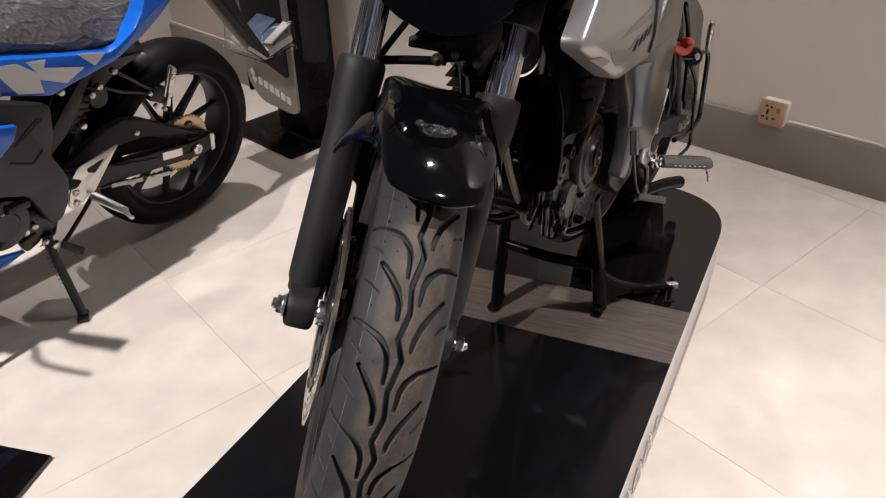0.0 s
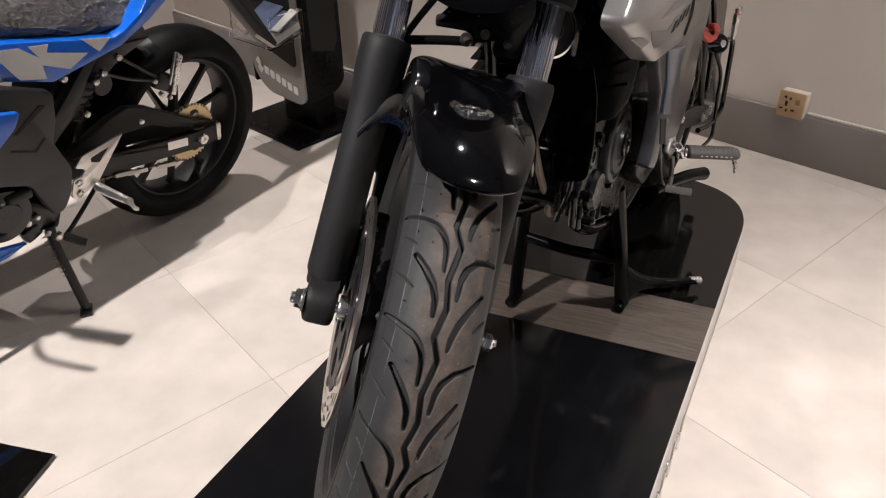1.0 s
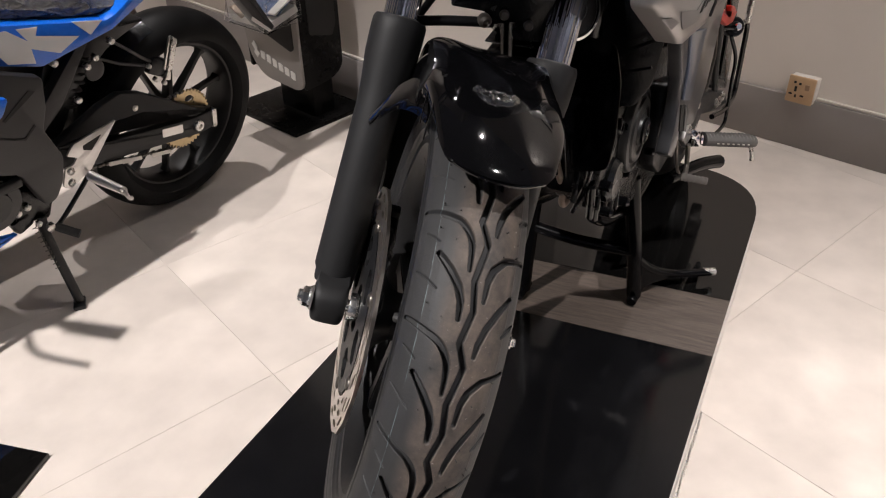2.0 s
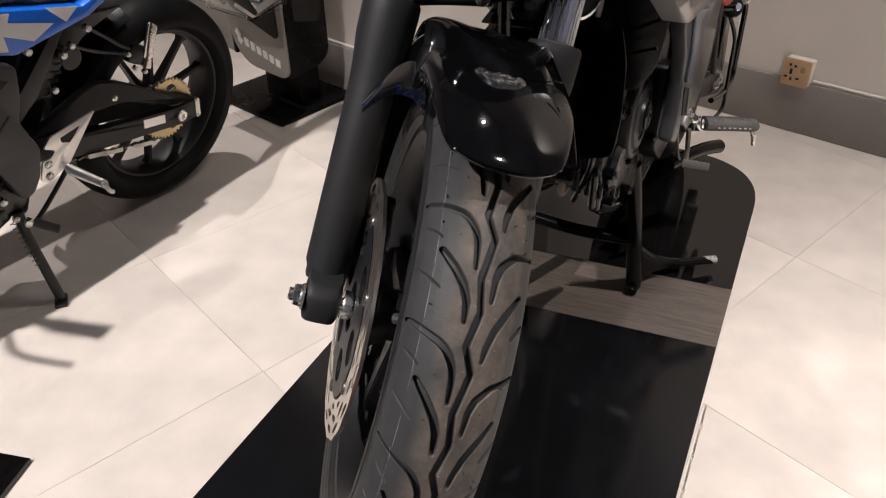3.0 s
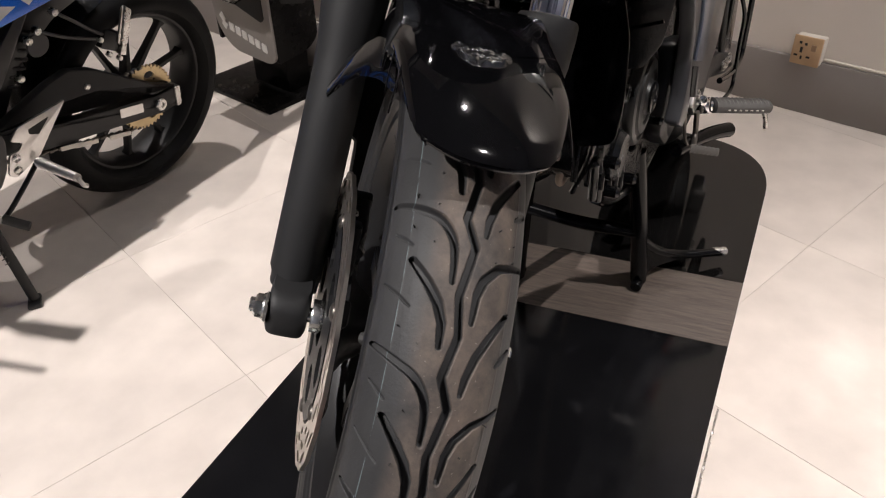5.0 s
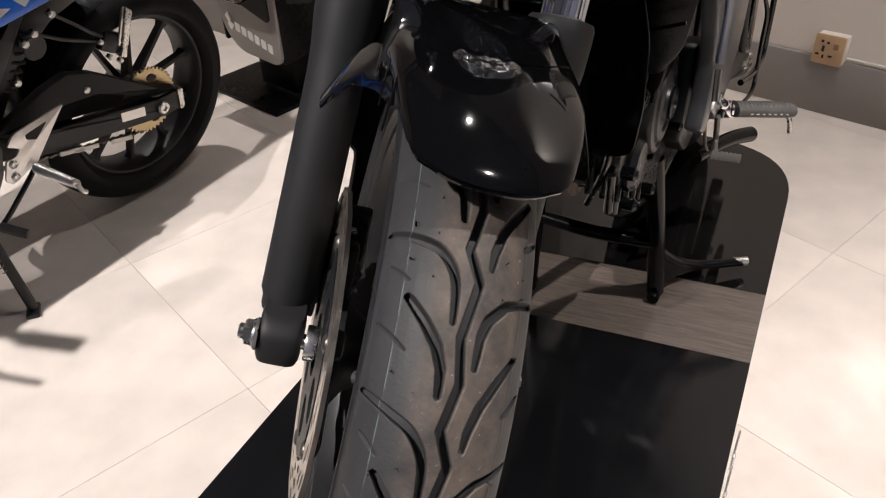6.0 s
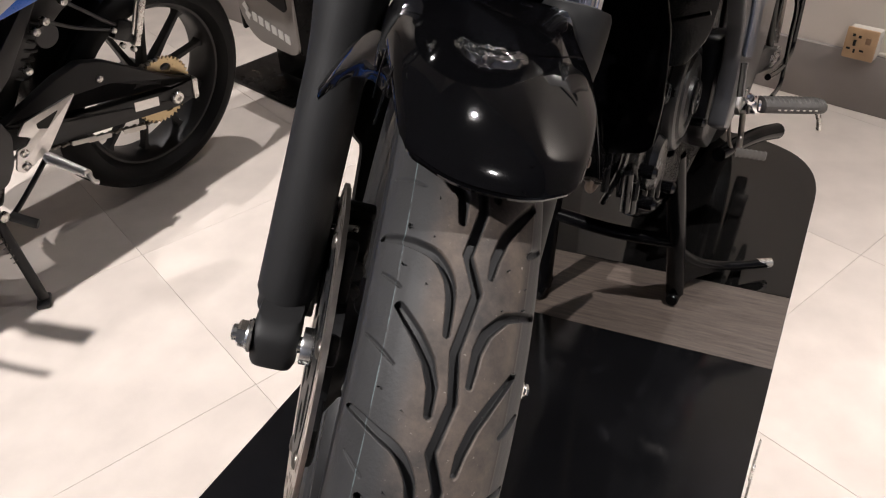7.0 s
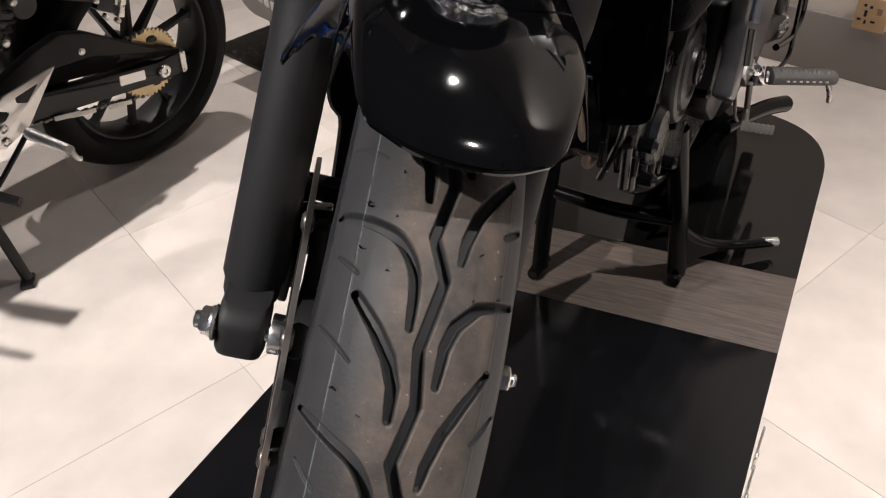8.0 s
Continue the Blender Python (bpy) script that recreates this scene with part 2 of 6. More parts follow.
RUBBER_NEW = vary(material("new_black_tyre", (0.0046, 0.0046, 0.0048), 0.5, 0, 0, 0.14), 60, 0.2, 0.1, 500, 0.08, 9)
SEAT_FILM.node_tree.nodes["Bump"].inputs["Distance"].default_value = 0.05
SEAT_BLACK = vary(material("black_seat_vinyl", (0.02, 0.02, 0.021), 0.5), 60, 0.2, 0.2, 400)
REFLECTIVE = material("lamp_glow", (1, 0.95, 0.88), 0.5)
REFLECTIVE.node_tree.nodes["Principled BSDF"].inputs["Emission Color"].default_value = (1, 0.93, 0.86, 1)
REFLECTIVE.node_tree.nodes["Principled BSDF"].inputs["Emission Strength"].default_value = 60

# ---- mesh helpers ----
ORIGIN = {}


def thing(name, base, label, category, group="", kind=""):
    ob = new(name)
    ob.empty_display_size = 0.05
    ob.location = base
    ORIGIN[ob.name] = Vector(base)
    return tagged(ob, label, category, group, kind)


def mesh_of(bm, name, mat, smooth=True, angle=35):
    bmesh.ops.recalc_face_normals(bm, faces=bm.faces)
    me = bpy.data.meshes.new(name)
    bm.to_mesh(me)
    bm.free()
    me.materials.append(mat)
    if smooth:
        me.polygons.foreach_set("use_smooth", [True] * len(me.polygons))
        me.set_sharp_from_angle(angle=radians(angle))
    return me


def centred(bm):
    lo = Vector([min(v.co[i] for v in bm.verts) for i in range(3)])
    hi = Vector([max(v.co[i] for v in bm.verts) for i in range(3)])
    mid = (lo + hi) / 2
    bmesh.ops.translate(bm, verts=bm.verts, vec=-mid)
    return mid


def part(name, bm, mat, parent, label="", m=None, smooth=True, angle=35):
    """One mesh under a thing or a part; m takes the mesh from its own frame into the world."""
    if m is not None:
        bm.transform(m)
    mid = centred(bm)
    ob = new(name, mesh_of(bm, name, mat, smooth, angle))
    ob.parent = parent
    ob.location = mid - ORIGIN[parent.name]
    ORIGIN[ob.name] = mid
    return tagged(ob, label)


def single(name, bm, mat, label, category, kind="", m=None, smooth=True, angle=35):
    """A thing that is one mesh."""
    if m is not None:
        bm.transform(m)
    mid = centred(bm)
    ob = new(name, mesh_of(bm, name, mat, smooth, angle))
    ob.location = mid
    ORIGIN[ob.name] = mid
    return tagged(ob, label, category, "", kind)


def box(bm, c, s, bevel=0.0, rot=(0, 0, 0), seg=2):
    r = bmesh.ops.create_cube(bm, size=1)
    vs = r["verts"]
    bmesh.ops.transform(bm, matrix=pose(*c, *rot) @ Matrix.Diagonal((*s, 1)), verts=vs)
    if bevel:
        es = list({e for v in vs for e in v.link_edges})
        bmesh.ops.bevel(bm, geom=es, offset=bevel, segments=seg, affect="EDGES", profile=0.5)
    return bm


def axis_frame(p0, p1):
    d = (Vector(p1) - Vector(p0))
    return Matrix.Translation(p0) @ d.to_track_quat("Z", "Y").to_matrix().to_4x4(), d.length


def lathe(bm, p0, p1, profile, seg=32):
    """Profile of (radius, height along p0-p1) turned round the line from p0 to p1."""
    m, _ = axis_frame(p0, p1)
    rings = []
    for r, h in profile:
        if r < 1e-6:
            rings.append([bm.verts.new(m @ Vector((0, 0, h)))])
        else:
            rings.append([bm.verts.new(m @ Vector((r * math.cos(2 * math.pi * i / seg), r * math.sin(2 * math.pi * i / seg), h))) for i in range(seg)])
    for a, b in zip(rings, rings[1:]):
        for i in range(seg):
            j = (i + 1) % seg
            if len(a) == 1 and len(b) == 1:
                continue
            if len(a) == 1:
                bm.faces.new((a[0], b[i], b[j]))
            elif len(b) == 1:
                bm.faces.new((a[i], a[j], b[0]))
            else:
                bm.faces.new((a[i], a[j], b[j], b[i]))
    return bm


def rod(bm, p0, p1, r, r2=None, seg=20, edge=None):
    """A cylinder or cone with small rounded ends."""
    r2 = r if r2 is None else r2
    n = (Vector(p1) - Vector(p0)).length
    e = min(r, r2, n / 2) * 0.18 if edge is None else edge
    return lathe(bm, p0, p1, [(0, 0), (r - e, 0), (r, e), (r2, n - e), (r2 - e, n), (0, n)], seg)


def smooth_line(pts, steps=6):
    pts = [Vector(p) for p in pts]
    if len(pts) < 3:
        return pts
    out = []
    for i in range(len(pts) - 1):
        a, b = pts[i], pts[i + 1]
        p, q = pts[max(i - 1, 0)], pts[min(i + 2, len(pts) - 1)]
        for k in range(steps):
            t = k / steps
            out.append(0.5 * ((2 * a) + (b - p) * t + (2 * p - 5 * a + 4 * b - q) * t * t + (3 * a - p - 3 * b + q) * t ** 3))
    out.append(pts[-1])
    return out


def tube(bm, pts, r, seg=12, steps=6, r2=None):
    """A round bar swept along a smooth line."""
    pts = smooth_line(pts, steps)
    n = len(pts)
    up = Vector((0.13, 0.21, 0.97)).normalized()
    rings = []
    for i, p in enumerate(pts):
        d = (pts[min(i + 1, n - 1)] - pts[max(i - 1, 0)]).normalized()
        x = d.cross(up)
        if x.length < 0.05:
            x = d.cross(Vector((1, 0, 0)))
        x.normalize()
        y = x.cross(d)
        up = y
        rr = r if r2 is None else r + (r2 - r) * i / (n - 1)
        rings.append([bm.verts.new(p + rr * (x * math.cos(2 * math.pi * k / seg) + y * math.sin(2 * math.pi * k / seg))) for k in range(seg)])
    for a, b in zip(rings, rings[1:]):
        for k in range(seg):
            bm.faces.new((a[k], a[(k + 1) % seg], b[(k + 1) % seg], b[k]))
    bm.faces.new(rings[0])
    bm.faces.new(rings[-1])
    return bm


def plate(bm, outline, thick, m=None, bevel=0.0, seg=2):
    """A flat outline in x, y given a thickness along z, its rims rounded."""
    m = m or Matrix()
    vs = [bm.verts.new((x, y, -thick / 2)) for x, y in outline]
    f = bm.faces.new(vs)
    r = bmesh.ops.extrude_face_region(bm, geom=[f])
    top = [g for g in r["geom"] if isinstance(g, bmesh.types.BMVert)]
    bmesh.ops.translate(bm, verts=top, vec=(0, 0, thick))
    allv = vs + top
    if bevel:
        es = [e for e in {e for v in allv for e in v.link_edges} if abs(e.verts[0].co.z - e.verts[1].co.z) < thick * 0.5]
        r = bmesh.ops.bevel(bm, geom=es, offset=bevel, segments=seg, affect="EDGES", profile=0.5)
        allv = list({v for f2 in r["faces"] for v in f2.verts} | {v for v in allv if v.is_valid})
    bmesh.ops.transform(bm, matrix=m, verts=allv)
    return bm


def round_outline(pts, r, n=6):
    """A polygon with its corners rounded; r is one radius or one for each corner."""
    out = []
    k = len(pts)
    for i, p in enumerate(pts):
        rr = r[i] if isinstance(r, (list, tuple)) else r
        p = Vector(p)
        a, b = Vector(pts[i - 1]), Vector(pts[(i + 1) % k])
        if rr <= 0:
            out.append(tuple(p))
            continue
        da, db = (a - p), (b - p)
        cut = min(rr, da.length * 0.48, db.length * 0.48)
        s, e = p + da.normalized() * cut, p + db.normalized() * cut
        for j in range(n + 1):
            t = j / n
            q = s * (1 - t) ** 2 + p * 2 * t * (1 - t) + e * t * t
            out.append((q.x, q.y))
    return out


def loft(bm, rows, close=False, cap=False):
    """A skin over rows of points, all of one length."""
    vr = [[bm.verts.new(p) for p in row] for row in rows]
    n = len(vr[0])
    for a, b in zip(vr, vr[1:]):
        for i in range(n if close else n - 1):
            j = (i + 1) % n
            bm.faces.new((a[i], a[j], b[j], b[i]))
    if cap:
        bm.faces.new(vr[0])
        bm.faces.new(vr[-1])
    return bm


def thicken(bm, t):
    """Gives a skin a thickness inwards."""
    bmesh.ops.recalc_face_normals(bm, faces=bm.faces)
    bmesh.ops.solidify(bm, geom=bm.faces[:], thickness=t)
    return bm


def side_plate(pts, thick, m, bevel=0.002):
    """An outline of (y, z) at x = 0 made into a plate across x."""
    bm = bmesh.new()
    plate(bm, pts, thick, None, bevel)
    bm.transform(m @ Matrix(((0, 0, 1, 0), (1, 0, 0, 0), (0, 1, 0, 0), (0, 0, 0, 1))))
    return bm


def domed(outline, thick, bulge, m, rings=7):
    """An outline of (y, z) made into a plate across x whose outer face swells out, for moulded panels."""
    bm = bmesh.new()
    cy, cz = sum(p[0] for p in outline) / len(outline), sum(p[1] for p in outline) / len(outline)
    rows = [[(-thick / 2, *p) for p in outline], [(thick / 2 - 0.006, *p) for p in outline]]
    for k in range(rings):
        q = 1 - 0.012 - (0.985 - 0.012) * k / (rings - 1) if k else 0.988
        rows.append([(thick / 2 + bulge * (1 - q ** 2.4), cy + (y - cy) * q, cz + (z - cz) * q) for y, z in outline])
    loft(bm, rows, True, True)
    bm.transform(m)
    return bm


def dome_rise(outline, y, z, bulge):
    """How far the swollen face of domed() stands out at (y, z)."""
    cy, cz = sum(p[0] for p in outline) / len(outline), sum(p[1] for p in outline) / len(outline)
    best = 0.0
    for (ya, za), (yb, zb) in zip(outline, outline[1:] + outline[:1]):
        ey, ez, dy, dz = yb - ya, zb - za, y - cy, z - cz
        det = dy * ez - dz * ey
        if abs(det) < 1e-12:
            continue
        t = ((ya - cy) * ez - (za - cz) * ey) / det
        u = ((ya - cy) * dz - (za - cz) * dy) / det
        if t > 0 and -1e-6 <= u <= 1 + 1e-6:
            best = max(best, 1 / t)
    return bulge * (1 - min(best, 1) ** 2.4)


def on_dome(pts, outline, face, bulge, m, lift=0.0006, thick=0.0006):
    """A thin decal that follows the swollen face of a domed plate."""
    bm = bmesh.new()
    bm.faces.new([bm.verts.new((0, y, z)) for y, z in pts])
    bmesh.ops.triangulate(bm, faces=bm.faces[:])
    bmesh.ops.subdivide_edges(bm, edges=bm.edges[:], cuts=5, use_grid_fill=True)
    for v in bm.verts:
        v.co.x = face + dome_rise(outline, v.co.y, v.co.z, bulge) + lift
    r = bmesh.ops.extrude_face_region(bm, geom=bm.faces[:])
    bmesh.ops.translate(bm, verts=[g for g in r["geom"] if isinstance(g, bmesh.types.BMVert)], vec=(thick, 0, 0))
    bm.transform(m)
    return bm


B = bmesh.new

# ---- frames of the place ----
AX = Vector((0.880, -0.474, 0)).normalized()
AY = Vector((0.474, 0.880, 0)).normalized()


def basis(x, y, z, o):
    return Matrix(((x[0], y[0], z[0], o[0]), (x[1], y[1], z[1], o[1]), (x[2], y[2], z[2], o[2]), (0, 0, 0, 1)))


BIKE = basis(AX, AY, Vector((0, 0, 1)), AX * -0.422)          # x: its left, y: to its rear
_a = Vector((math.cos(-0.3066) * math.cos(-0.0249), math.cos(-0.3066) * math.sin(-0.0249), math.sin(-0.3066)))
_y = Vector((0, 0, 1)).cross(_a).normalized()
FRONT = basis(_a, _y, _a.cross(_y), (-0.0637, 0.8181, 0.6125))  # the steered front wheel, from its axle
_ang, _lean = radians(57), radians(10.5)
_u = Vector((math.cos(_ang), math.sin(_ang), 0))
_v = Vector((-math.sin(_ang) * math.cos(_lean), math.cos(_ang) * math.cos(_lean), math.sin(_lean)))
_w = _u.cross(_v)
SPORT = basis(_u, _v, _w, Vector((-0.815, 2.22, 0.296)) - _w * 0.302)  # x: to its rear, y: away, z: up

# ---- the room ----
PLAT_Z = 0.196
WALL_N = Vector((0.6925, 0.7215, 0)).normalized()
WALL_T = Vector((WALL_N.y, -WALL_N.x, 0))
ROOM = basis(WALL_T, WALL_N, Vector((0, 0, 1)), (0, 0, 0))     # x along the wall, y into it
WALL_K, COLUMN_K, COLUMN_END = 2.619, 1.90, -1.30
ROOM_H = 3.5

bm = B()
box(bm, (-0.4, WALL_K + 0.1, ROOM_H / 2), (6.4, 0.2, ROOM_H))
wall_north = single("wall_north", bm, WALL, "plain beige painted wall above a grey baseboard", "wall", "structure", ROOM)
bm = B()
box(bm, ((COLUMN_END - 3.6) / 2, (WALL_K + COLUMN_K) / 2 - 0.003, ROOM_H / 2), (COLUMN_END + 3.6 - 0.002, WALL_K - COLUMN_K - 0.008, ROOM_H), 0.004)
single("wall_column", bm, WALL, "beige painted wall that juts into the room", "wall", "structure", ROOM)
# wall_east and wall_south are unseen, added to close the room and tint reflections
for nm, c, s in (("wall_west", (-3.7, 0.2, ROOM_H / 2), (0.2, 4.84, ROOM_H)), ("wall_east", (2.9, 0.2, ROOM_H / 2), (0.2, 4.84, ROOM_H)), ("wall_south", (-0.4, -2.3, ROOM_H / 2), (6.8, 0.2, ROOM_H))):
    bm = B()
    box(bm, c, s)
    west = nm == "wall_west"
    single(nm, bm, WALL if west else WALL_DARK, "plain beige painted wall" if west else "unseen blue-grey wall added to tint reflections", "wall", "structure", ROOM)
# unseen ceiling, added; its tone sets the bounce on black parts
bm = B()
box(bm, (-0.4, 0.2, ROOM_H + 0.05), (6.8, 5.2, 0.1))
single("ceiling", bm, CEILING, "unseen dark ceiling added for bounce and reflections", "ceiling", "structure", ROOM)


def baseboard(x0, x1, k):
    bm = B()
    box(bm, ((x0 + x1) / 2, k - 0.009, 0.0885), (x1 - x0, 0.018, 0.177), 0.003)
    single("baseboard", bm, BASEBOARD, "grey tiled baseboard along the beige wall", "baseboard", "structure", ROOM)


baseboard(COLUMN_END + 0.02, 2.8, WALL_K)
baseboard(-3.6, COLUMN_END, COLUMN_K)
for x0, x1, k in ((-0.79, 2.8, WALL_K), (-3.6, COLUMN_END, COLUMN_K)):
    bm = B()
    box(bm, ((x0 + x1) / 2, k - 0.007, 0.183), (x1 - x0, 0.014, 0.010), 0.003)
    single("trim", bm, WHITE_PLASTIC, "thin white cable strip on top of the baseboard", "trim", "structure", ROOM)

# ceiling spotlights, one per lamp in SPOTS; the last three are added fill
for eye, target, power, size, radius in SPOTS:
    lamp = thing("ceiling_spotlight", (eye[0], eye[1], ROOM_H), "black can spotlight on the ceiling, switched on, inferred or added as fill", "spotlight", "ceiling spotlights")
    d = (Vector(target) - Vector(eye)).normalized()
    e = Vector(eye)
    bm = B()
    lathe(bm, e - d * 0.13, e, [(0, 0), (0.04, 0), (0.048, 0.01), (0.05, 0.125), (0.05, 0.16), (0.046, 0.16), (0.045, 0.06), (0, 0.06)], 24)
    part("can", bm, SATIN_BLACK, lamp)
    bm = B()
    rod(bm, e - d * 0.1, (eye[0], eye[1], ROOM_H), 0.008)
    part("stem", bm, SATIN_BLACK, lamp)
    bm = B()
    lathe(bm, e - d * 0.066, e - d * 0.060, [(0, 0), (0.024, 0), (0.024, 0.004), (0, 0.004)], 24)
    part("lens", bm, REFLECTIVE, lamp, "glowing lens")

# floor: vinyl tiles over a bed
TILE_U, TILE_V = 0.6275, 0.582
TILE_A = math.atan2(0.631, 0.776)
FLOOR_M = Matrix.Translation((-0.412, 1.389, 0)) @ Matrix.Rotation(TILE_A, 4, "Z")
bm = B()
box(bm, (0, 0.6, -0.0645), (9, 9, 0.1))
floor_bed = single("floor", bm, JOINT, "cream stone-look vinyl tile floor with thin dark joints", "floor", "structure")

# platform
PX0, PX1, PY0, PY1 = -0.38, 0.304, 0.12, 2.065
platform = thing("display_platform", BIKE @ Vector((-0.04, 1.1, 0)), "low display platform with black mats, wood strip and white rim", "platform")
outline = round_outline([(PX0, PY0), (PX1, PY0), (PX1 - 0.012, PY1), (PX0, PY1)], [0.17, 0.17, 0.23, 0.22], 12)


def inset(pts, d):
    cx, cy = (PX0 + PX1) / 2, (PY0 + PY1) / 2
    sx, sy = 1 - 2 * d / (PX1 - PX0), 1 - 2 * d / (PY1 - PY0)
    return [(cx + (x - cx) * sx, cy + (y - cy) * sy) for x, y in pts]


bm = B()
plate(bm, outline, 0.115, Matrix.Translation((0, 0, PLAT_Z - 0.004 - 0.0575)), 0.002)
rim = part("rim", bm, RIM_WHITE, platform, "white laminated side band", BIKE)
# recessed band; the gap's shade is put into its near-black colour
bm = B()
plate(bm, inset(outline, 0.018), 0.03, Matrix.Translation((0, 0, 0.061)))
part("painted_gap", bm, PAINTED_DARK, platform, "recessed gap with its shade painted near-black", BIKE)
bm = B()
plate(bm, inset(outline, 0.004), 0.046, Matrix.Translation((0, 0, 0.0235)), 0.002)
part("plinth", bm, BASEBOARD, platform, "grey plinth", BIKE)
# raised marks along the side band, in slanting pairs
for k in range(7):
    y = 1.12 - 0.075 * k
    for dy, slant in ((0, 24), (0.026, -24)):
        bm = B()
        box(bm, (PX1 + 0.001, y + dy, 0.133), (0.004, 0.008, 0.07), 0.001, (slant, 0, 0), 1)
        part("raised_mark", bm, STEEL, platform, "", BIKE)


SKEW = 0.080    # the mats and the strip lie a little off square to the sides


def clip_y(pts, y0, y1):
    out = []
    pts = [(x, y - SKEW * (x - PX1)) for x, y in pts]
    for (xa, ya), (xb, yb) in zip(pts, pts[1:] + pts[:1]):
        if y0 <= ya <= y1:
            out.append((xa, ya))
        for yc in ((y0, y1) if yb > ya else (y1, y0)):
            if (ya - yc) * (yb - yc) < 0:
                out.append((xa + (xb - xa) * (yc - ya) / (yb - ya), yc))
    return [(x, y + SKEW * (x - PX1)) for x, y in out]


top = inset(outline, 0.001)
for nm, mat, y0, y1, lift, label in (("front_mat", MAT_BLACK, -1, 1.286, 0.004, "glossy black mat"), ("wood_strip", WOOD, 1.2865, 1.4815, 0.003, "grey wood-grain laminate strip"), ("rear_mat", MAT_GREY, 1.482, 3, 0.004, "dark satin mat")):
    bm = B()
    plate(bm, clip_y(top, y0, y1), lift, Matrix.Translation((0, 0, PLAT_Z - 0.004 + lift / 2)))
    part(nm, bm, mat, platform, label, BIKE)

# ---- the naked motorcycle on the platform ----
moto = thing("motorcycle", BIKE @ Vector((0, 1.3, PLAT_Z)), "black and silver naked motorcycle on its centre stand", "motorcycle")

# front wheel
WIDTHS = [(0, 0.298), (0.010, 0.2975), (0.020, 0.2950), (0.030, 0.2900), (0.039, 0.2820), (0.046, 0.2725), (0.0505, 0.262), (0.052, 0.250), (0.0500, 0.238), (0.045, 0.228), (0.040, 0.221), (0.0375, 0.2165)]
PITCH = 360 / 17
GROOVES = [  # (degrees round the wheel, millimetres from the middle), half width and depth in millimetres
    ([(32.1, -2), (36.0, 6.5), (42.7, 0), (47.8, 4), (32.1 + PITCH, -2)], 2.8, 7.0),
    ([(29.8, -47), (31.4, -31), (32.7, -19), (35.0, -10.5), (37.4, -7.4), (41.0, -6.4)], 3.0, 7.0),
    ([(38.7, -33.5), (41.5, -22), (44.0, -13.4), (46.5, -8.6), (49.5, -7.7)], 3.4, 7.0),
    ([(36.2, 46), (37.8, 26), (40.0, 15.6), (42.2, 12.0), (45.8, 11.2)], 3.1, 7.0),
    ([(43.9, 37), (47.1, 27), (50.1, 18.7), (53.0, 14.2), (55.1, 13)], 3.0, 7.0),
    ([(48.3, 46), (50.8, 35.6)], 1.8, 5.0),
    ([(34.7, -45), (36.5, -35)], 0.9, 2.0),
    ([(42.2, -47), (45.0, -31)], 0.9, 2.0),
]


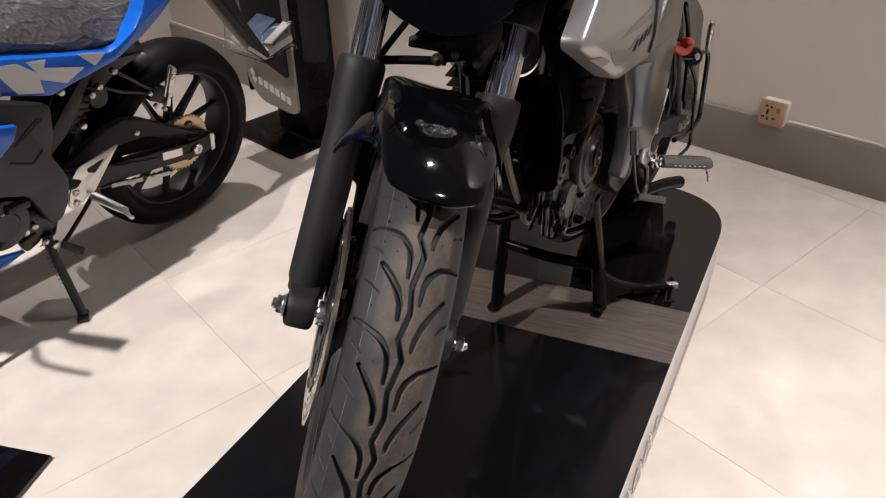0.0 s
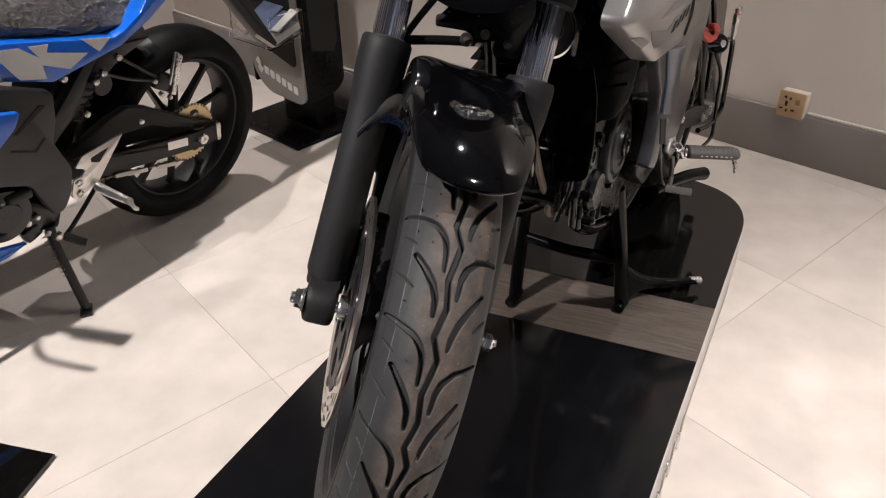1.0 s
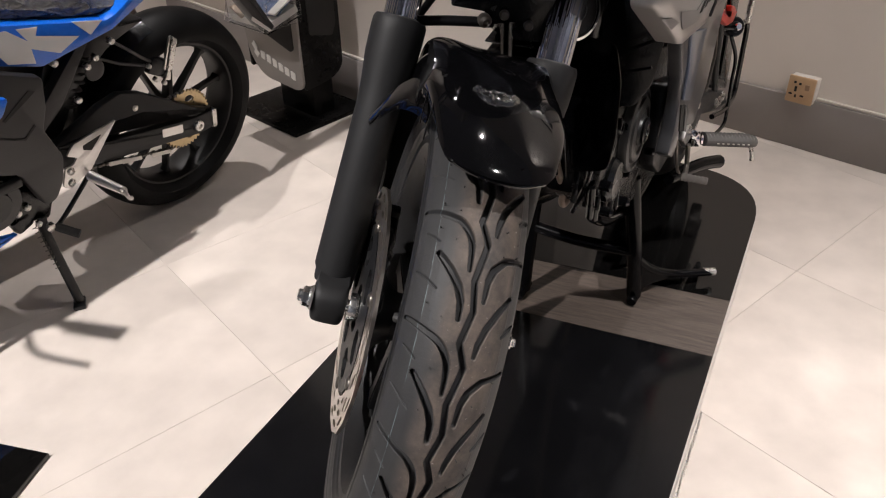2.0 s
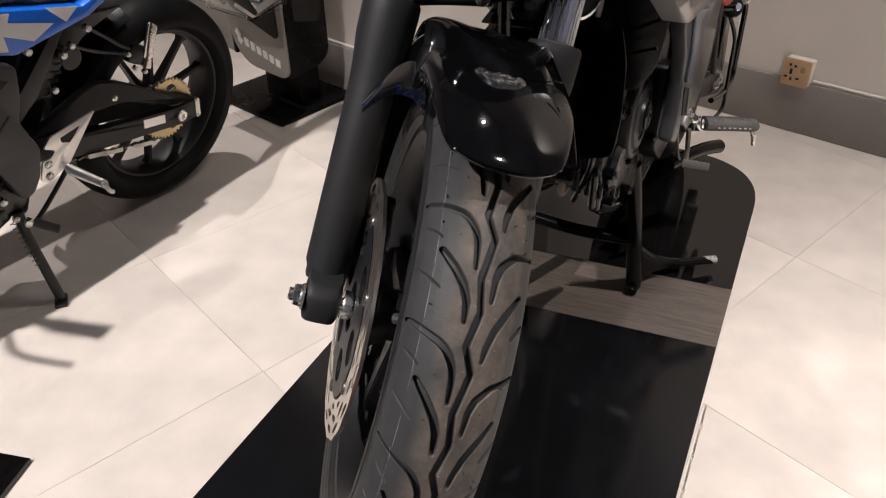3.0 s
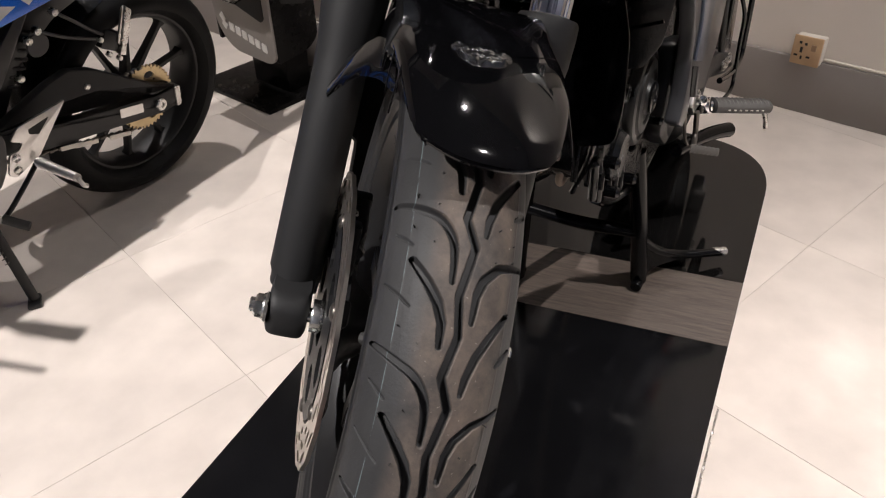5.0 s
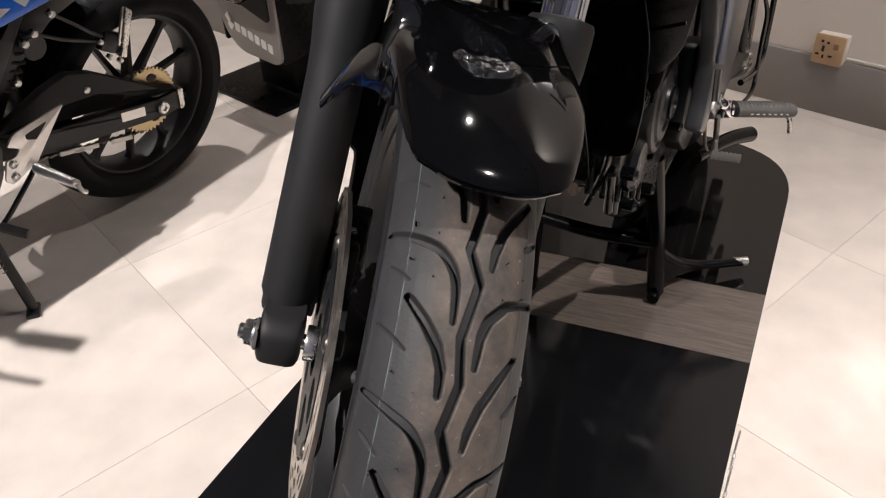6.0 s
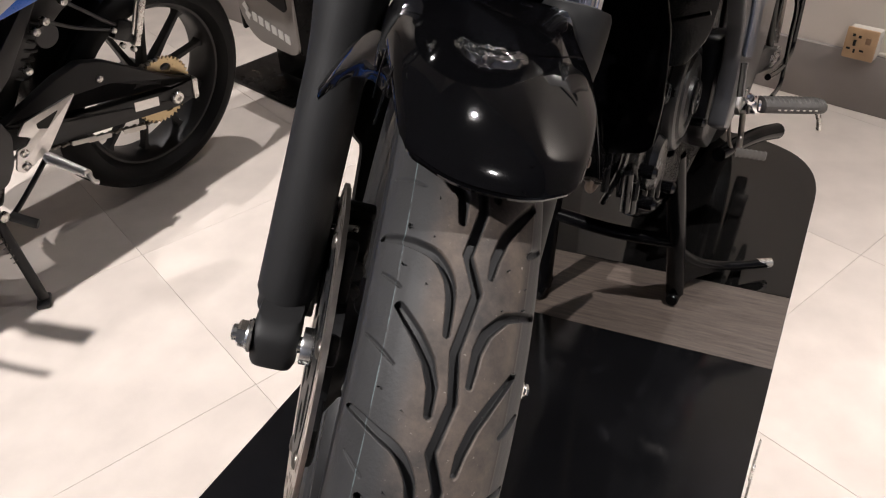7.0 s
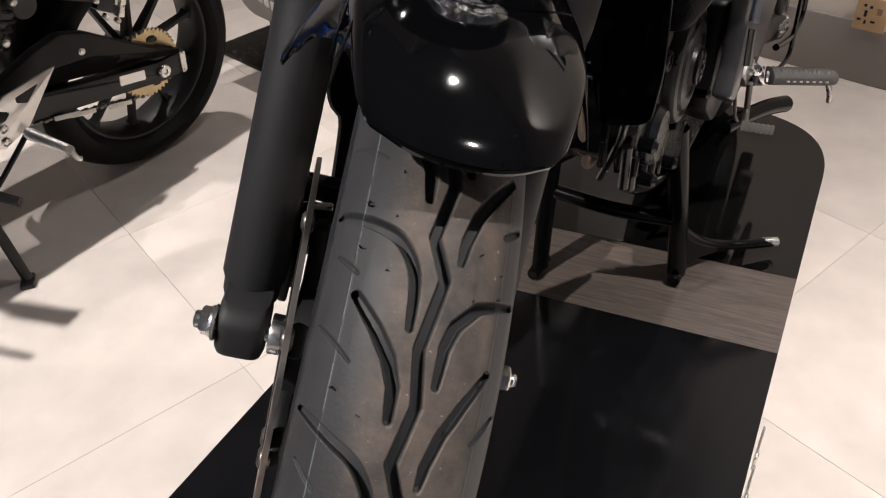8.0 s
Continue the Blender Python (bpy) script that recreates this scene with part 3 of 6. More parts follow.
def tyre_mesh():
    """The tyre with its grooves cut into the tread."""
    xs = np.array([-x for x, r in reversed(WIDTHS)] + [x for x, r in WIDTHS[1:]])
    rs = np.array([r for x, r in reversed(WIDTHS)] + [r for x, r in WIDTHS[1:]])
    arc = np.concatenate([[0], np.cumsum(np.hypot(np.diff(xs), np.diff(rs)))])
    mid = arc[-1] / 2
    fine = np.concatenate([np.linspace(0, mid - 0.060, 60)[:-1], np.linspace(mid - 0.060, mid + 0.060, 221), np.linspace(mid + 0.060, arc[-1], 60)[1:]])
    px, pr = np.interp(fine, arc, xs), np.interp(fine, arc, rs)
    for _ in range(40):
        px[1:-1], pr[1:-1] = (px[:-2] + 2 * px[1:-1] + px[2:]) / 4, (pr[:-2] + 2 * pr[1:-1] + pr[2:]) / 4
    # close rows over the front of the wheel, wider ones round the back
    deg = np.concatenate([np.arange(-5, 112, 0.105), np.arange(112, 355, 0.5)])
    n, per = len(deg), len(deg)
    ang = deg % PITCH
    u = ang[:, None] * np.radians(1) * 290 + np.zeros((1, len(px)))      # millimetres along the tread
    w = np.zeros((per, 1)) + px[None, :] * 1000
    cut = np.zeros_like(u)
    for line, half, depth in GROOVES:
        pts = np.array([((a) * np.radians(1) * 290, m) for a, m in line])
        if len(pts) > 2 and len(pts) != 5:
            pts = np.array([(v.x, v.y) for v in smooth_line([Vector((x, y, 0)) for x, y in pts], 5)])
        for k in (-2, -1, 0, 1):
            off = k * PITCH * np.radians(1) * 290
            dist = np.full_like(u, 1e9)
            for i, (p, q) in enumerate(zip(pts, pts[1:])):
                p, q = p + (off, 0), q + (off, 0)
                d = q - p
                t = np.clip(((u - p[0]) * d[0] + (w - p[1]) * d[1]) / (d @ d), 0, 1)
                thin = 1.0 if half > 1.85 and len(line) == 5 and line[0][1] == -2 else 0.55 + 0.45 * np.sin(np.pi * np.clip((i + t) / (len(pts) - 1), 0.02, 0.98)) ** 0.6
                dist = np.minimum(dist, np.hypot(u - p[0] - t * d[0], w - p[1] - t * d[1]) / thin)
            edge = np.clip((half + 0.55 - dist) / 1.1, 0, 1)
            cut = np.maximum(cut, depth * edge * edge * (3 - 2 * edge))
    # thin raised mould line along each flank
    cut -= 0.35 * np.exp(-((np.abs(w) - 37.5) / 0.5) ** 2)
    keep = np.clip((0.0515 - np.abs(px)) / 0.004, 0, 1) * (pr > 0.262)
    cut *= keep[None, :]
    # moulded rings on both flanks
    flank = np.zeros_like(pr)
    for rr, wide, tall in ((0.2545, 0.0012, 0.0011), (0.2445, 0.0010, 0.0009), (0.2300, 0.0016, 0.0016), (0.2235, 0.0012, -0.0014)):
        flank += tall * np.exp(-((pr - rr) / wide) ** 2)
    px = px + np.sign(px) * flank * (np.abs(px) > 0.036)
    full = cut / 1000
    th = np.radians(deg)
    rad = pr[None, :] - full
    co = np.stack([np.broadcast_to(px[None, :], rad.shape), -np.sin(th)[:, None] * rad, np.cos(th)[:, None] * rad], axis=-1)
    m = len(px)
    i, j = np.meshgrid(np.arange(n), np.arange(m - 1), indexing="ij")
    a = i * m + j
    b = ((i + 1) % n) * m + j
    faces = np.stack([a, b, b + 1, a + 1], axis=-1).reshape(-1, 4)
    me = bpy.data.meshes.new("tyre")
    me.from_pydata(co.reshape(-1, 3).tolist(), [], faces.tolist())
    me.materials.append(TREAD)
    me.materials.append(FLANK)
    me.polygons.foreach_set("material_index", np.tile((pr[:-1] < 0.2615).astype(int), n))
    me.polygons.foreach_set("use_smooth", [True] * len(me.polygons))
    me.update()
    return me


def wheel_lathe(profile, seg=96):
    bm = B()
    lathe(bm, (0, 0, 0), (1, 0, 0), [(r, x) for x, r in profile], seg)
    return bm


bm = wheel_lathe([(-0.037, 0.224), (-0.041, 0.222), (-0.040, 0.214), (-0.030, 0.205), (-0.016, 0.198), (0.016, 0.198), (0.030, 0.205), (0.040, 0.214), (0.041, 0.222), (0.037, 0.224), (0.03, 0.219), (-0.03, 0.219), (-0.037, 0.224)])
lathe(bm, (-0.052, 0, 0), (0.045, 0, 0), [(0.012, 0), (0.034, 0), (0.036, 0.006), (0.030, 0.02), (0.030, 0.08), (0.036, 0.09), (0.034, 0.097), (0.012, 0.097), (0.012, 0)], 32)
front_wheel = part("front_wheel", bm, SATIN_BLACK, moto, "black cast alloy wheel", FRONT)
tyre = new("tyre", tyre_mesh())
tyre.parent = front_wheel
tyre.matrix_basis = Matrix.Translation(-ORIGIN[front_wheel.name]) @ FRONT
tagged(tyre, "black road tyre with curved grooves")
# moulding hairs left on the new tyre
bm = B()
rng = random.Random(4)
for k in range(120):
    a, x = radians(rng.uniform(0, 100)), rng.choice((-1, 1)) * rng.choice((0.022, 0.0355, 0.044, 0.0475))
    r = float(np.interp(abs(x), [q[0] for q in WIDTHS], [q[1] for q in WIDTHS])) - 0.001
    p = Vector((x, -math.sin(a) * r, math.cos(a) * r))
    out = Vector((x * 9, -math.sin(a), math.cos(a))).normalized()
    tube(bm, [p, p + out * rng.uniform(0.002, 0.006)], 0.0005, 5, 1)
tagged(part("moulding_hairs", bm, RUBBER, front_wheel, "short rubber moulding hairs", FRONT), kind="stuff")


def spoke(angle, r0, r1, w0, w1, t, x=0.0, lean=0.0):
    bm = B()
    rows = []
    for r, w in ((r0, w0), ((r0 + r1) / 2, (w0 + w1) / 2 * 0.85), (r1 - 0.02, w1), (r1, w1 * 1.7)):
        k = lean * (r - r0) / (r1 - r0)
        rows.append([(x - t / 2, k - w / 2, r), (x + t / 2, k - w / 2, r), (x + t / 2, k + w / 2, r), (x - t / 2, k + w / 2, r)])
    loft(bm, rows, True, True)
    bmesh.ops.bevel(bm, geom=bm.edges[:], offset=0.002, segments=2, affect="EDGES")
    bm.transform(Matrix.Rotation(angle, 4, "X"))
    return bm


for i in range(6):
    part("spoke", spoke(radians(14 + 60 * i), 0.028, 0.204, 0.034, 0.024, 0.032), SATIN_BLACK, front_wheel, "", FRONT)
bm = B()
tube(bm, [(-0.028, -0.204 * math.sin(0.9), -0.0 + 0.204 * math.cos(0.9)), (-0.047, -0.188 * math.sin(0.9), 0.188 * math.cos(0.9))], 0.005, 10, 1)
part("valve", bm, RUBBER, front_wheel, "short rubber valve stem", FRONT)


def ring_with_holes(r0, r1, x0, x1, holes, seg=96, wave=0.0):
    """A flat ring across x with round or oval holes cut through: (radius, angle, along, across)."""
    bm = B()
    edges = []

    def loop(pts):
        vs = [bm.verts.new((0, y, z)) for y, z in pts]
        for a, b in zip(vs, vs[1:] + vs[:1]):
            edges.append(bm.edges.new((a, b)))

    def ring(r, w=0.0):
        return [((r + w * math.cos(20 * 2 * math.pi * i / seg)) * math.sin(2 * math.pi * i / seg), (r + w * math.cos(20 * 2 * math.pi * i / seg)) * math.cos(2 * math.pi * i / seg)) for i in range(seg)]

    loop(ring(r1, wave))
    loop(ring(r0))
    for r, a, la, lb, tilt in holes:
        c = Vector((r * math.sin(a), r * math.cos(a)))
        pts = []
        for k in range(10):
            p = Vector((la * math.cos(2 * math.pi * k / 10), lb * math.sin(2 * math.pi * k / 10)))
            p.rotate(Matrix.Rotation(-a + tilt, 2))
            pts.append(tuple(c + p))
        loop(pts)
    bmesh.ops.triangle_fill(bm, edges=edges, use_beauty=True)
    r = bmesh.ops.extrude_face_region(bm, geom=bm.faces[:])
    bmesh.ops.translate(bm, verts=[g for g in r["geom"] if isinstance(g, bmesh.types.BMVert)], vec=(x1 - x0, 0, 0))
    bmesh.ops.translate(bm, verts=bm.verts, vec=(x0, 0, 0))
    return bm


holes = []
for i in range(18):
    a = 2 * math.pi * i / 18
    holes.append((0.1395, a, 0.0165, 0.0038, 0.10 if i % 2 else -0.10))
    holes.append((0.1265, a + math.pi / 18, 0.0150, 0.0040, 0.16 if i % 2 else -0.16))
    if i % 3 != 1:
        holes.append((0.1145, a, 0.0095, 0.0036, 0))
TOE = Matrix.Translation((-0.070, 0, 0)) @ Matrix.Rotation(radians(3), 4, "Z")
bm = ring_with_holes(0.1065, 0.150, -0.002, 0.002, holes, 120, 0.0012)
brake_disc = part("brake_disc", bm, DISC_STEEL, front_wheel, "slotted steel brake disc", FRONT @ TOE, angle=30)
arms = [(0.070, 2 * math.pi * (i + 0.5) / 6, 0.022, 0.020, 0.0) for i in range(6)]
part("disc_carrier", ring_with_holes(0.030, 0.1035, -0.0028, 0.0022, arms), SATIN_BLACK, brake_disc, "black disc carrier with large openings", FRONT @ TOE, angle=30)
# hub flange with six arms that carry the disc
bm = B()
lathe(bm, (-0.0665, 0, 0), (-0.03, 0, 0), [(0.014, 0), (0.050, 0), (0.056, 0.004), (0.056, 0.014), (0.040, 0.024), (0.032, 0.036), (0.014, 0.036), (0.014, 0)], 40)
part("hub_flange", bm, SATIN_BLACK, front_wheel, "black cast hub flange", FRONT)
for i in range(6):
    a = 2 * math.pi * (i + 0.25) / 6
    bm = B()
    box(bm, (-0.0595, 0, 0.074), (0.013, 0.026, 0.066), 0.005, (0, 0, 0), 2)
    part("flange_arm", bm, SATIN_BLACK, front_wheel, "", FRONT @ Matrix.Rotation(-a, 4, "X"))
for i in range(6):
    a = 2 * math.pi * (i + 0.25) / 6
    p = Vector((-0.0052, 0.105 * math.sin(a), 0.105 * math.cos(a)))
    bm = B()
    lathe(bm, p, p + Vector((1, 0, 0)), [(0, 0), (0.005, 0), (0.0075, 0.0015), (0.0085, 0.003), (0.0085, 0.008), (0.007, 0.010), (0, 0.010)], 20)
    part("bobbin", bm, STEEL_DARK, brake_disc, "round steel rivet", FRONT @ TOE)
bm = B()
rod(bm, (-0.145, 0, 0), (0.128, 0, 0), 0.0075)
axle = part("axle", bm, ZINC, front_wheel, "bright steel axle", FRONT)
bm = B()
lathe(bm, (-0.130, 0, 0), (-0.127, 0, 0), [(0.007, 0), (0.0145, 0), (0.0155, 0.001), (0.0155, 0.003), (0.007, 0.003)], 28)
part("washer", bm, STEEL, axle, "", FRONT)
bm = B()
lathe(bm, (-0.140, 0, 0), (-0.130, 0, 0), [(0.007, 0), (0.0105, 0), (0.0125, 0.002), (0.0125, 0.010), (0.007, 0.010)], 6)
lathe(bm, (-0.132, 0, 0), (-0.130, 0, 0), [(0.007, 0), (0.0135, 0), (0.014, 0.002), (0.007, 0.002)], 28)
part("axle_nut", bm, ZINC, axle, "shiny hexagonal nut", FRONT, angle=25)
bm = B()
lathe(bm, (-0.083, 0, 0), (-0.06, 0, 0), [(0.008, 0), (0.0165, 0), (0.017, 0.001), (0.017, 0.010), (0.0145, 0.011), (0.0145, 0.023), (0.008, 0.023)], 32)
part("wheel_spacer", bm, ZINC, axle, "polished spacer collar", FRONT)
bm = B()
lathe(bm, (0.112, 0, 0), (0.13, 0, 0), [(0, 0), (0.0105, 0), (0.0125, 0.002), (0.0125, 0.010), (0.0105, 0.012), (0.007, 0.013), (0.006, 0.018), (0, 0.018)], 6)
part("axle_bolt", bm, ZINC, axle, "shiny bolt head", FRONT, angle=25)

# coloured bits: a red tape on the rim and a yellow paint mark by the disc
bm = B()
rows = []
for i in range(9):
    a = radians(88 + 2.2 * i)
    rows.append([(-0.0412, -math.sin(a) * r, math.cos(a) * r) for r in (0.2125, 0.2205)])
loft(bm, rows)
thicken(bm, 0.0008)
part("rim_tape", bm, RED_PAINT, front_wheel, "short red rim tape", FRONT)

# fork
RHO = radians(22.9)


def leg_point(side, h, y0=0.040):
    x = -0.098 - 0.025 * h - 0.010 * max(0, 1 - h / 0.31) if side < 0 else 0.092 - 0.02 * h
    return Vector((x, y0 + math.sin(RHO) * h, math.cos(RHO) * h))


for side in (-1, 1):
    p0, p1 = leg_point(side, 0.0), leg_point(side, 0.31)
    bm = B()
    lathe(bm, p0, p1, [(0, 0), (0.0225, 0), (0.0238, 0.004), (0.0240, 0.013), (0.0268, 0.020), (0.0266, 0.227), (0.0280, 0.252), (0.0318, 0.284), (0.0325, 0.312), (0.0322, 0.324), (0.0300, 0.3285), (0.0245, 0.329), (0.0245, 0.322), (0.0205, 0.321)], 48)
    lug, wide = (-0.1065, 0.042) if side < 0 else (0.093, 0.034)
    rows = []
    for z, y, w, d in ((-0.0275, 0.009, 0.80, 0.034), (-0.0255, 0.009, 0.93, 0.041), (-0.019, 0.009, 1.0, 0.046), (0.006, 0.010, 1.02, 0.048), (0.014, 0.013, 0.98, 0.044), (0.020, 0.020, 0.90, 0.034)):
        rows.append([(lug + wide * w / 2 * math.copysign(abs(math.cos(q)) ** 0.45, math.cos(q)), y + d / 2 * math.copysign(abs(math.sin(q)) ** 0.45, math.sin(q)), z) for q in [2 * math.pi * k / 32 for k in range(32)]])
    loft(bm, rows, True, True)
    leg = part("fork_leg", bm, FORK_BLACK, moto, "satin black lower fork leg", FRONT)
    bm = B()
    ring = random.Random(7 + side)
    wob = [0.0203 + ring.uniform(-0.00042, 0.00042) for _ in range(110)]
    m2, _n = axis_frame(leg_point(side, 0.31), leg_point(side, 0.72))
    loft(bm, [[m2 @ Vector((wob[k] * math.cos(2 * math.pi * k / 110), wob[k] * math.sin(2 * math.pi * k / 110), h)) for k in range(110)] for h in (0, 0.14, 0.28, 0.41)], True, True)
    part("fork_tube", bm, TUBE_CHROME, leg, "polished chrome fork tube", FRONT, False)
    bm = B()
    lathe(bm, leg_point(side, 0.322), leg_point(side, 1), [(0.0207, 0), (0.0285, 0), (0.0285, 0.004), (0.0215, 0.0085), (0.0207, 0.0085)], 40)
    part("dust_seal", bm, RUBBER, leg, "rubber dust seal", FRONT)

# brake caliper behind the leg: two halves that straddle the disc, joined over its rim
CAL = Matrix.Translation((0, 0.120, 0.010)) @ Matrix.Rotation(radians(10), 4, "X")
bm = B()
box(bm, (-0.090, 0.004, 0.0), (0.032, 0.056, 0.112), 0.009, (0, 0, 0), 3)
box(bm, (-0.0530, 0.006, -0.008), (0.026, 0.056, 0.100), 0.007, (0, 0, 0), 3)
for dz in (-0.040, 0.0, 0.040):
    box(bm, (-0.070, 0.030, dz), (0.060, 0.016, 0.024), 0.004, (0, 0, 0), 2)
caliper = part("brake_caliper", bm, PLASTIC_BLACK, moto, "black two-piece brake caliper", FRONT @ CAL)
for dz in (-0.034, 0.034):
    bm = B()
    rod(bm, (-0.111, 0.006, dz), (-0.104, 0.006, dz), 0.007, seg=6)
    rod(bm, (-0.113, 0.006, dz), (-0.110, 0.006, dz), 0.0045, seg=12)
    part("bolt", bm, STEEL, caliper, "", FRONT @ CAL)
    bm = B()
    lathe(bm, (-0.052, -0.022, dz * 0.5), (-0.052, -0.03, dz * 0.5), [(0, 0), (0.013, 0), (0.014, 0.003), (0.012, 0.007), (0, 0.007)], 24)
    part("piston_cap", bm, ENGINE_GREY, caliper, "", FRONT @ CAL)
bm = B()
rod(bm, (-0.085, -0.012, 0.056), (-0.055, -0.012, 0.062), 0.0035)
part("pad_pin", bm, STEEL, caliper, "thin steel pad pin", FRONT @ CAL)
bm = B()
rod(bm, (-0.088, 0.010, 0.055), (-0.088, 0.012, 0.070), 0.004, 0.003)
part("bleed_nipple", bm, STEEL_DARK, caliper, "", FRONT @ CAL)
bm = B()
plate(bm, round_outline([(-0.050, -0.040), (-0.036, -0.052), (0.002, -0.036), (0.002, 0.036), (-0.030, 0.056), (-0.048, 0.046)], 0.007, 4), 0.008, None, 0.002)
part("caliper_bracket", bm, FORK_BLACK, caliper, "black mounting lugs on the fork leg", FRONT @ CAL @ Matrix.Translation((-0.084, 0, 0)) @ Matrix(((0, 0, 1, 0), (1, 0, 0, 0), (0, 1, 0, 0), (0, 0, 0, 1))))
bm = B()
tube(bm, [(-0.088, 0.140, 0.072), (-0.098, 0.165, 0.15), (-0.100, 0.190, 0.235), (-0.085, 0.20, 0.30), (-0.06, 0.205, 0.36)], 0.0048, 12)
part("brake_line", bm, PLASTIC_BLACK, caliper, "black rubber brake line", FRONT)

# fender: a rounded nose over the tyre and a saddle between the fork legs
FW, FR, FH = 0.073, 0.272, 0.056


def fender_point(phi, ang, grow=0.0):
    s, c = math.sin(phi), math.cos(phi)
    x = (FW + grow) * math.copysign(abs(s) ** 0.78, s)
    r = FR + grow + FH * max(c, 0) ** 0.5 if c > 0 else FR + grow + c * 0.03
    return (x, -math.sin(ang) * r, math.cos(ang) * r)


bm = B()
rows = []
NF, NP = 40, 41
for i in range(NF):
    row = []
    for j in range(NP):
        phi = radians(-104 + 208 * j / (NP - 1))
        s = abs(math.sin(phi)) if abs(phi) < math.pi / 2 else 1 + 0.3 * (abs(phi) - math.pi / 2)
        front = radians(27.2 - 9.5 * s ** 2 - (13 if phi > 0 else 17) * max(0, (s - 0.6) / 0.4) ** 1.5)
        back = radians(-46)
        k = i / (NF - 1)
        ang = front + (back - front) * k ** 1.15
        tuck = -0.003 * max(0, 1 - k / 0.10) ** 2
        row.append(fender_point(phi, ang, tuck))
    rows.append(row)
loft(bm, rows)
thicken(bm, -0.0035)
fender = part("front_fender", bm, GLOSS_BLACK, moto, "gloss black front fender", FRONT, angle=50)
# rolled lip along the front edge
bm = B()
tube(bm, [Vector(p) for p in rows[0][3:-3:2]], 0.0022, 8, 3)
part("rolled_lip", bm, GLOSS_BLACK, fender, "", FRONT)
# crumpled clear film left on the fender
for p0, p1, a0, a1, up in ((-19, 8, 6.2, 10.2, 0.0068), (23, 29, 5, 8, 0.0046), (-34, -28, 7.6, 9.0, 0.0046)):
    bm = B()
    rows = []
    for i in range(25):
        row = []
        for j in range(57):
            u, v = j / 56, i / 24
            rise = min(1, 6 * min(u, 1 - u, v, 1 - v))
            w = 0.0017 * noise.noise(Vector((u * 13 + p0, v * 6, 1.5))) + 0.0008 * noise.noise(Vector((u * 30, v * 14 + p0, 4)))
            row.append(fender_point(radians(p0 + (p1 - p0) * u), radians((a0 + a1) / 2 + (a1 - a0) * (v - 0.5) * (0.15 + 0.85 * math.sin(math.pi * u) ** 0.6) + 1.6 * math.sin(u * 3.1)), 0.0030 + (up - 0.0030 + w) * rise))
        rows.append(row)
    loft(bm, rows)
    part("protective_film", bm, FILM_BLACK, fender, "scrap of crumpled clear film", FRONT, angle=80)
# thin creases pressed into both flanks
for side in (-1, 1):
    for p0, p1, a0, a1, thick in ((40, 66, -6, 20, 0.0016), (50, 78, -10, 14, 0.0013)):
        bm = B()
        pts = []
        for i in range(12):
            k = i / 11
            pts.append(fender_point(radians(side * (p0 + (p1 - p0) * k ** 1.3)), radians(a0 + (a1 - a0) * k), 0.0006 + 0.0012 * math.sin(math.pi * k)))
        tube(bm, pts, thick, 8, 3, thick * 0.4)
        part("flank_crease", bm, GLOSS_BLACK, fender, "", FRONT, angle=80)
# saddle
bm = B()
rows = []
for i in range(17):
    k = i / 16
    ang = radians(4 - 46 * k)
    row = []
    for j in range(33):
        t = -1 + 2 * j / 32
        ear = 0.011 * max(0, (abs(t) - 0.25) / 0.75) ** 1.1 * math.sin(math.pi * min(1, k * 1.25 + 0.05)) ** 1.2
        lift = 0.001 + 0.007 * abs(t) * math.sin(math.pi * min(1, k + 0.12)) ** 0.8
        fade = min(1, k / 0.3) ** 1.5
        a2 = ang + radians(3.5 * math.cos(t * math.pi) - 4 * t * t)
        r = FR + FH * math.cos(t * 1.25) ** 0.5 + 0.0015 + (lift + ear) * fade
        x = (FW - 0.001) * math.copysign(math.sin(abs(t) * 1.25) ** 0.78, t)
        row.append((x, -math.sin(a2) * r, math.cos(a2) * r))
    rows.append(row)
loft(bm, rows)
thicken(bm, -0.003)
part("saddle", bm, GLOSS_BLACK, fender, "raised gloss black saddle", FRONT, angle=50)
# side leaves that arch from the flank out in front of the fork legs
for side in (-1, 1):
    low = smooth_line([(0.062, -0.028, 0.270), (0.072, -0.004, 0.2665), (0.084, 0.022, 0.257), (0.099, 0.046, 0.236), (0.112, 0.066, 0.207)], 5)
    high = smooth_line([(0.066, 0.004, 0.290), (0.071, 0.022, 0.291), (0.082, 0.046, 0.283), (0.098, 0.066, 0.256), (0.115, 0.078, 0.213)], 5)
    bm = B()
    rows = []
    for k in range(9):
        t = k / 8
        rows.append([(side * (p.x + (q.x - p.x) * t), p.y + (q.y - p.y) * t - 0.010 * math.sin(math.pi * t) - 0.0012 * math.sin(9 * t + 0.9 * n), p.z + (q.z - p.z) * t + 0.003 * math.sin(math.pi * t)) for n, (p, q) in enumerate(zip(low, high))])
    loft(bm, rows)
    thicken(bm, 0.003)
    part("side_leaf", bm, GLOSS_BLACK, fender, "gloss black leaf in front of the fork leg", FRONT, angle=50)
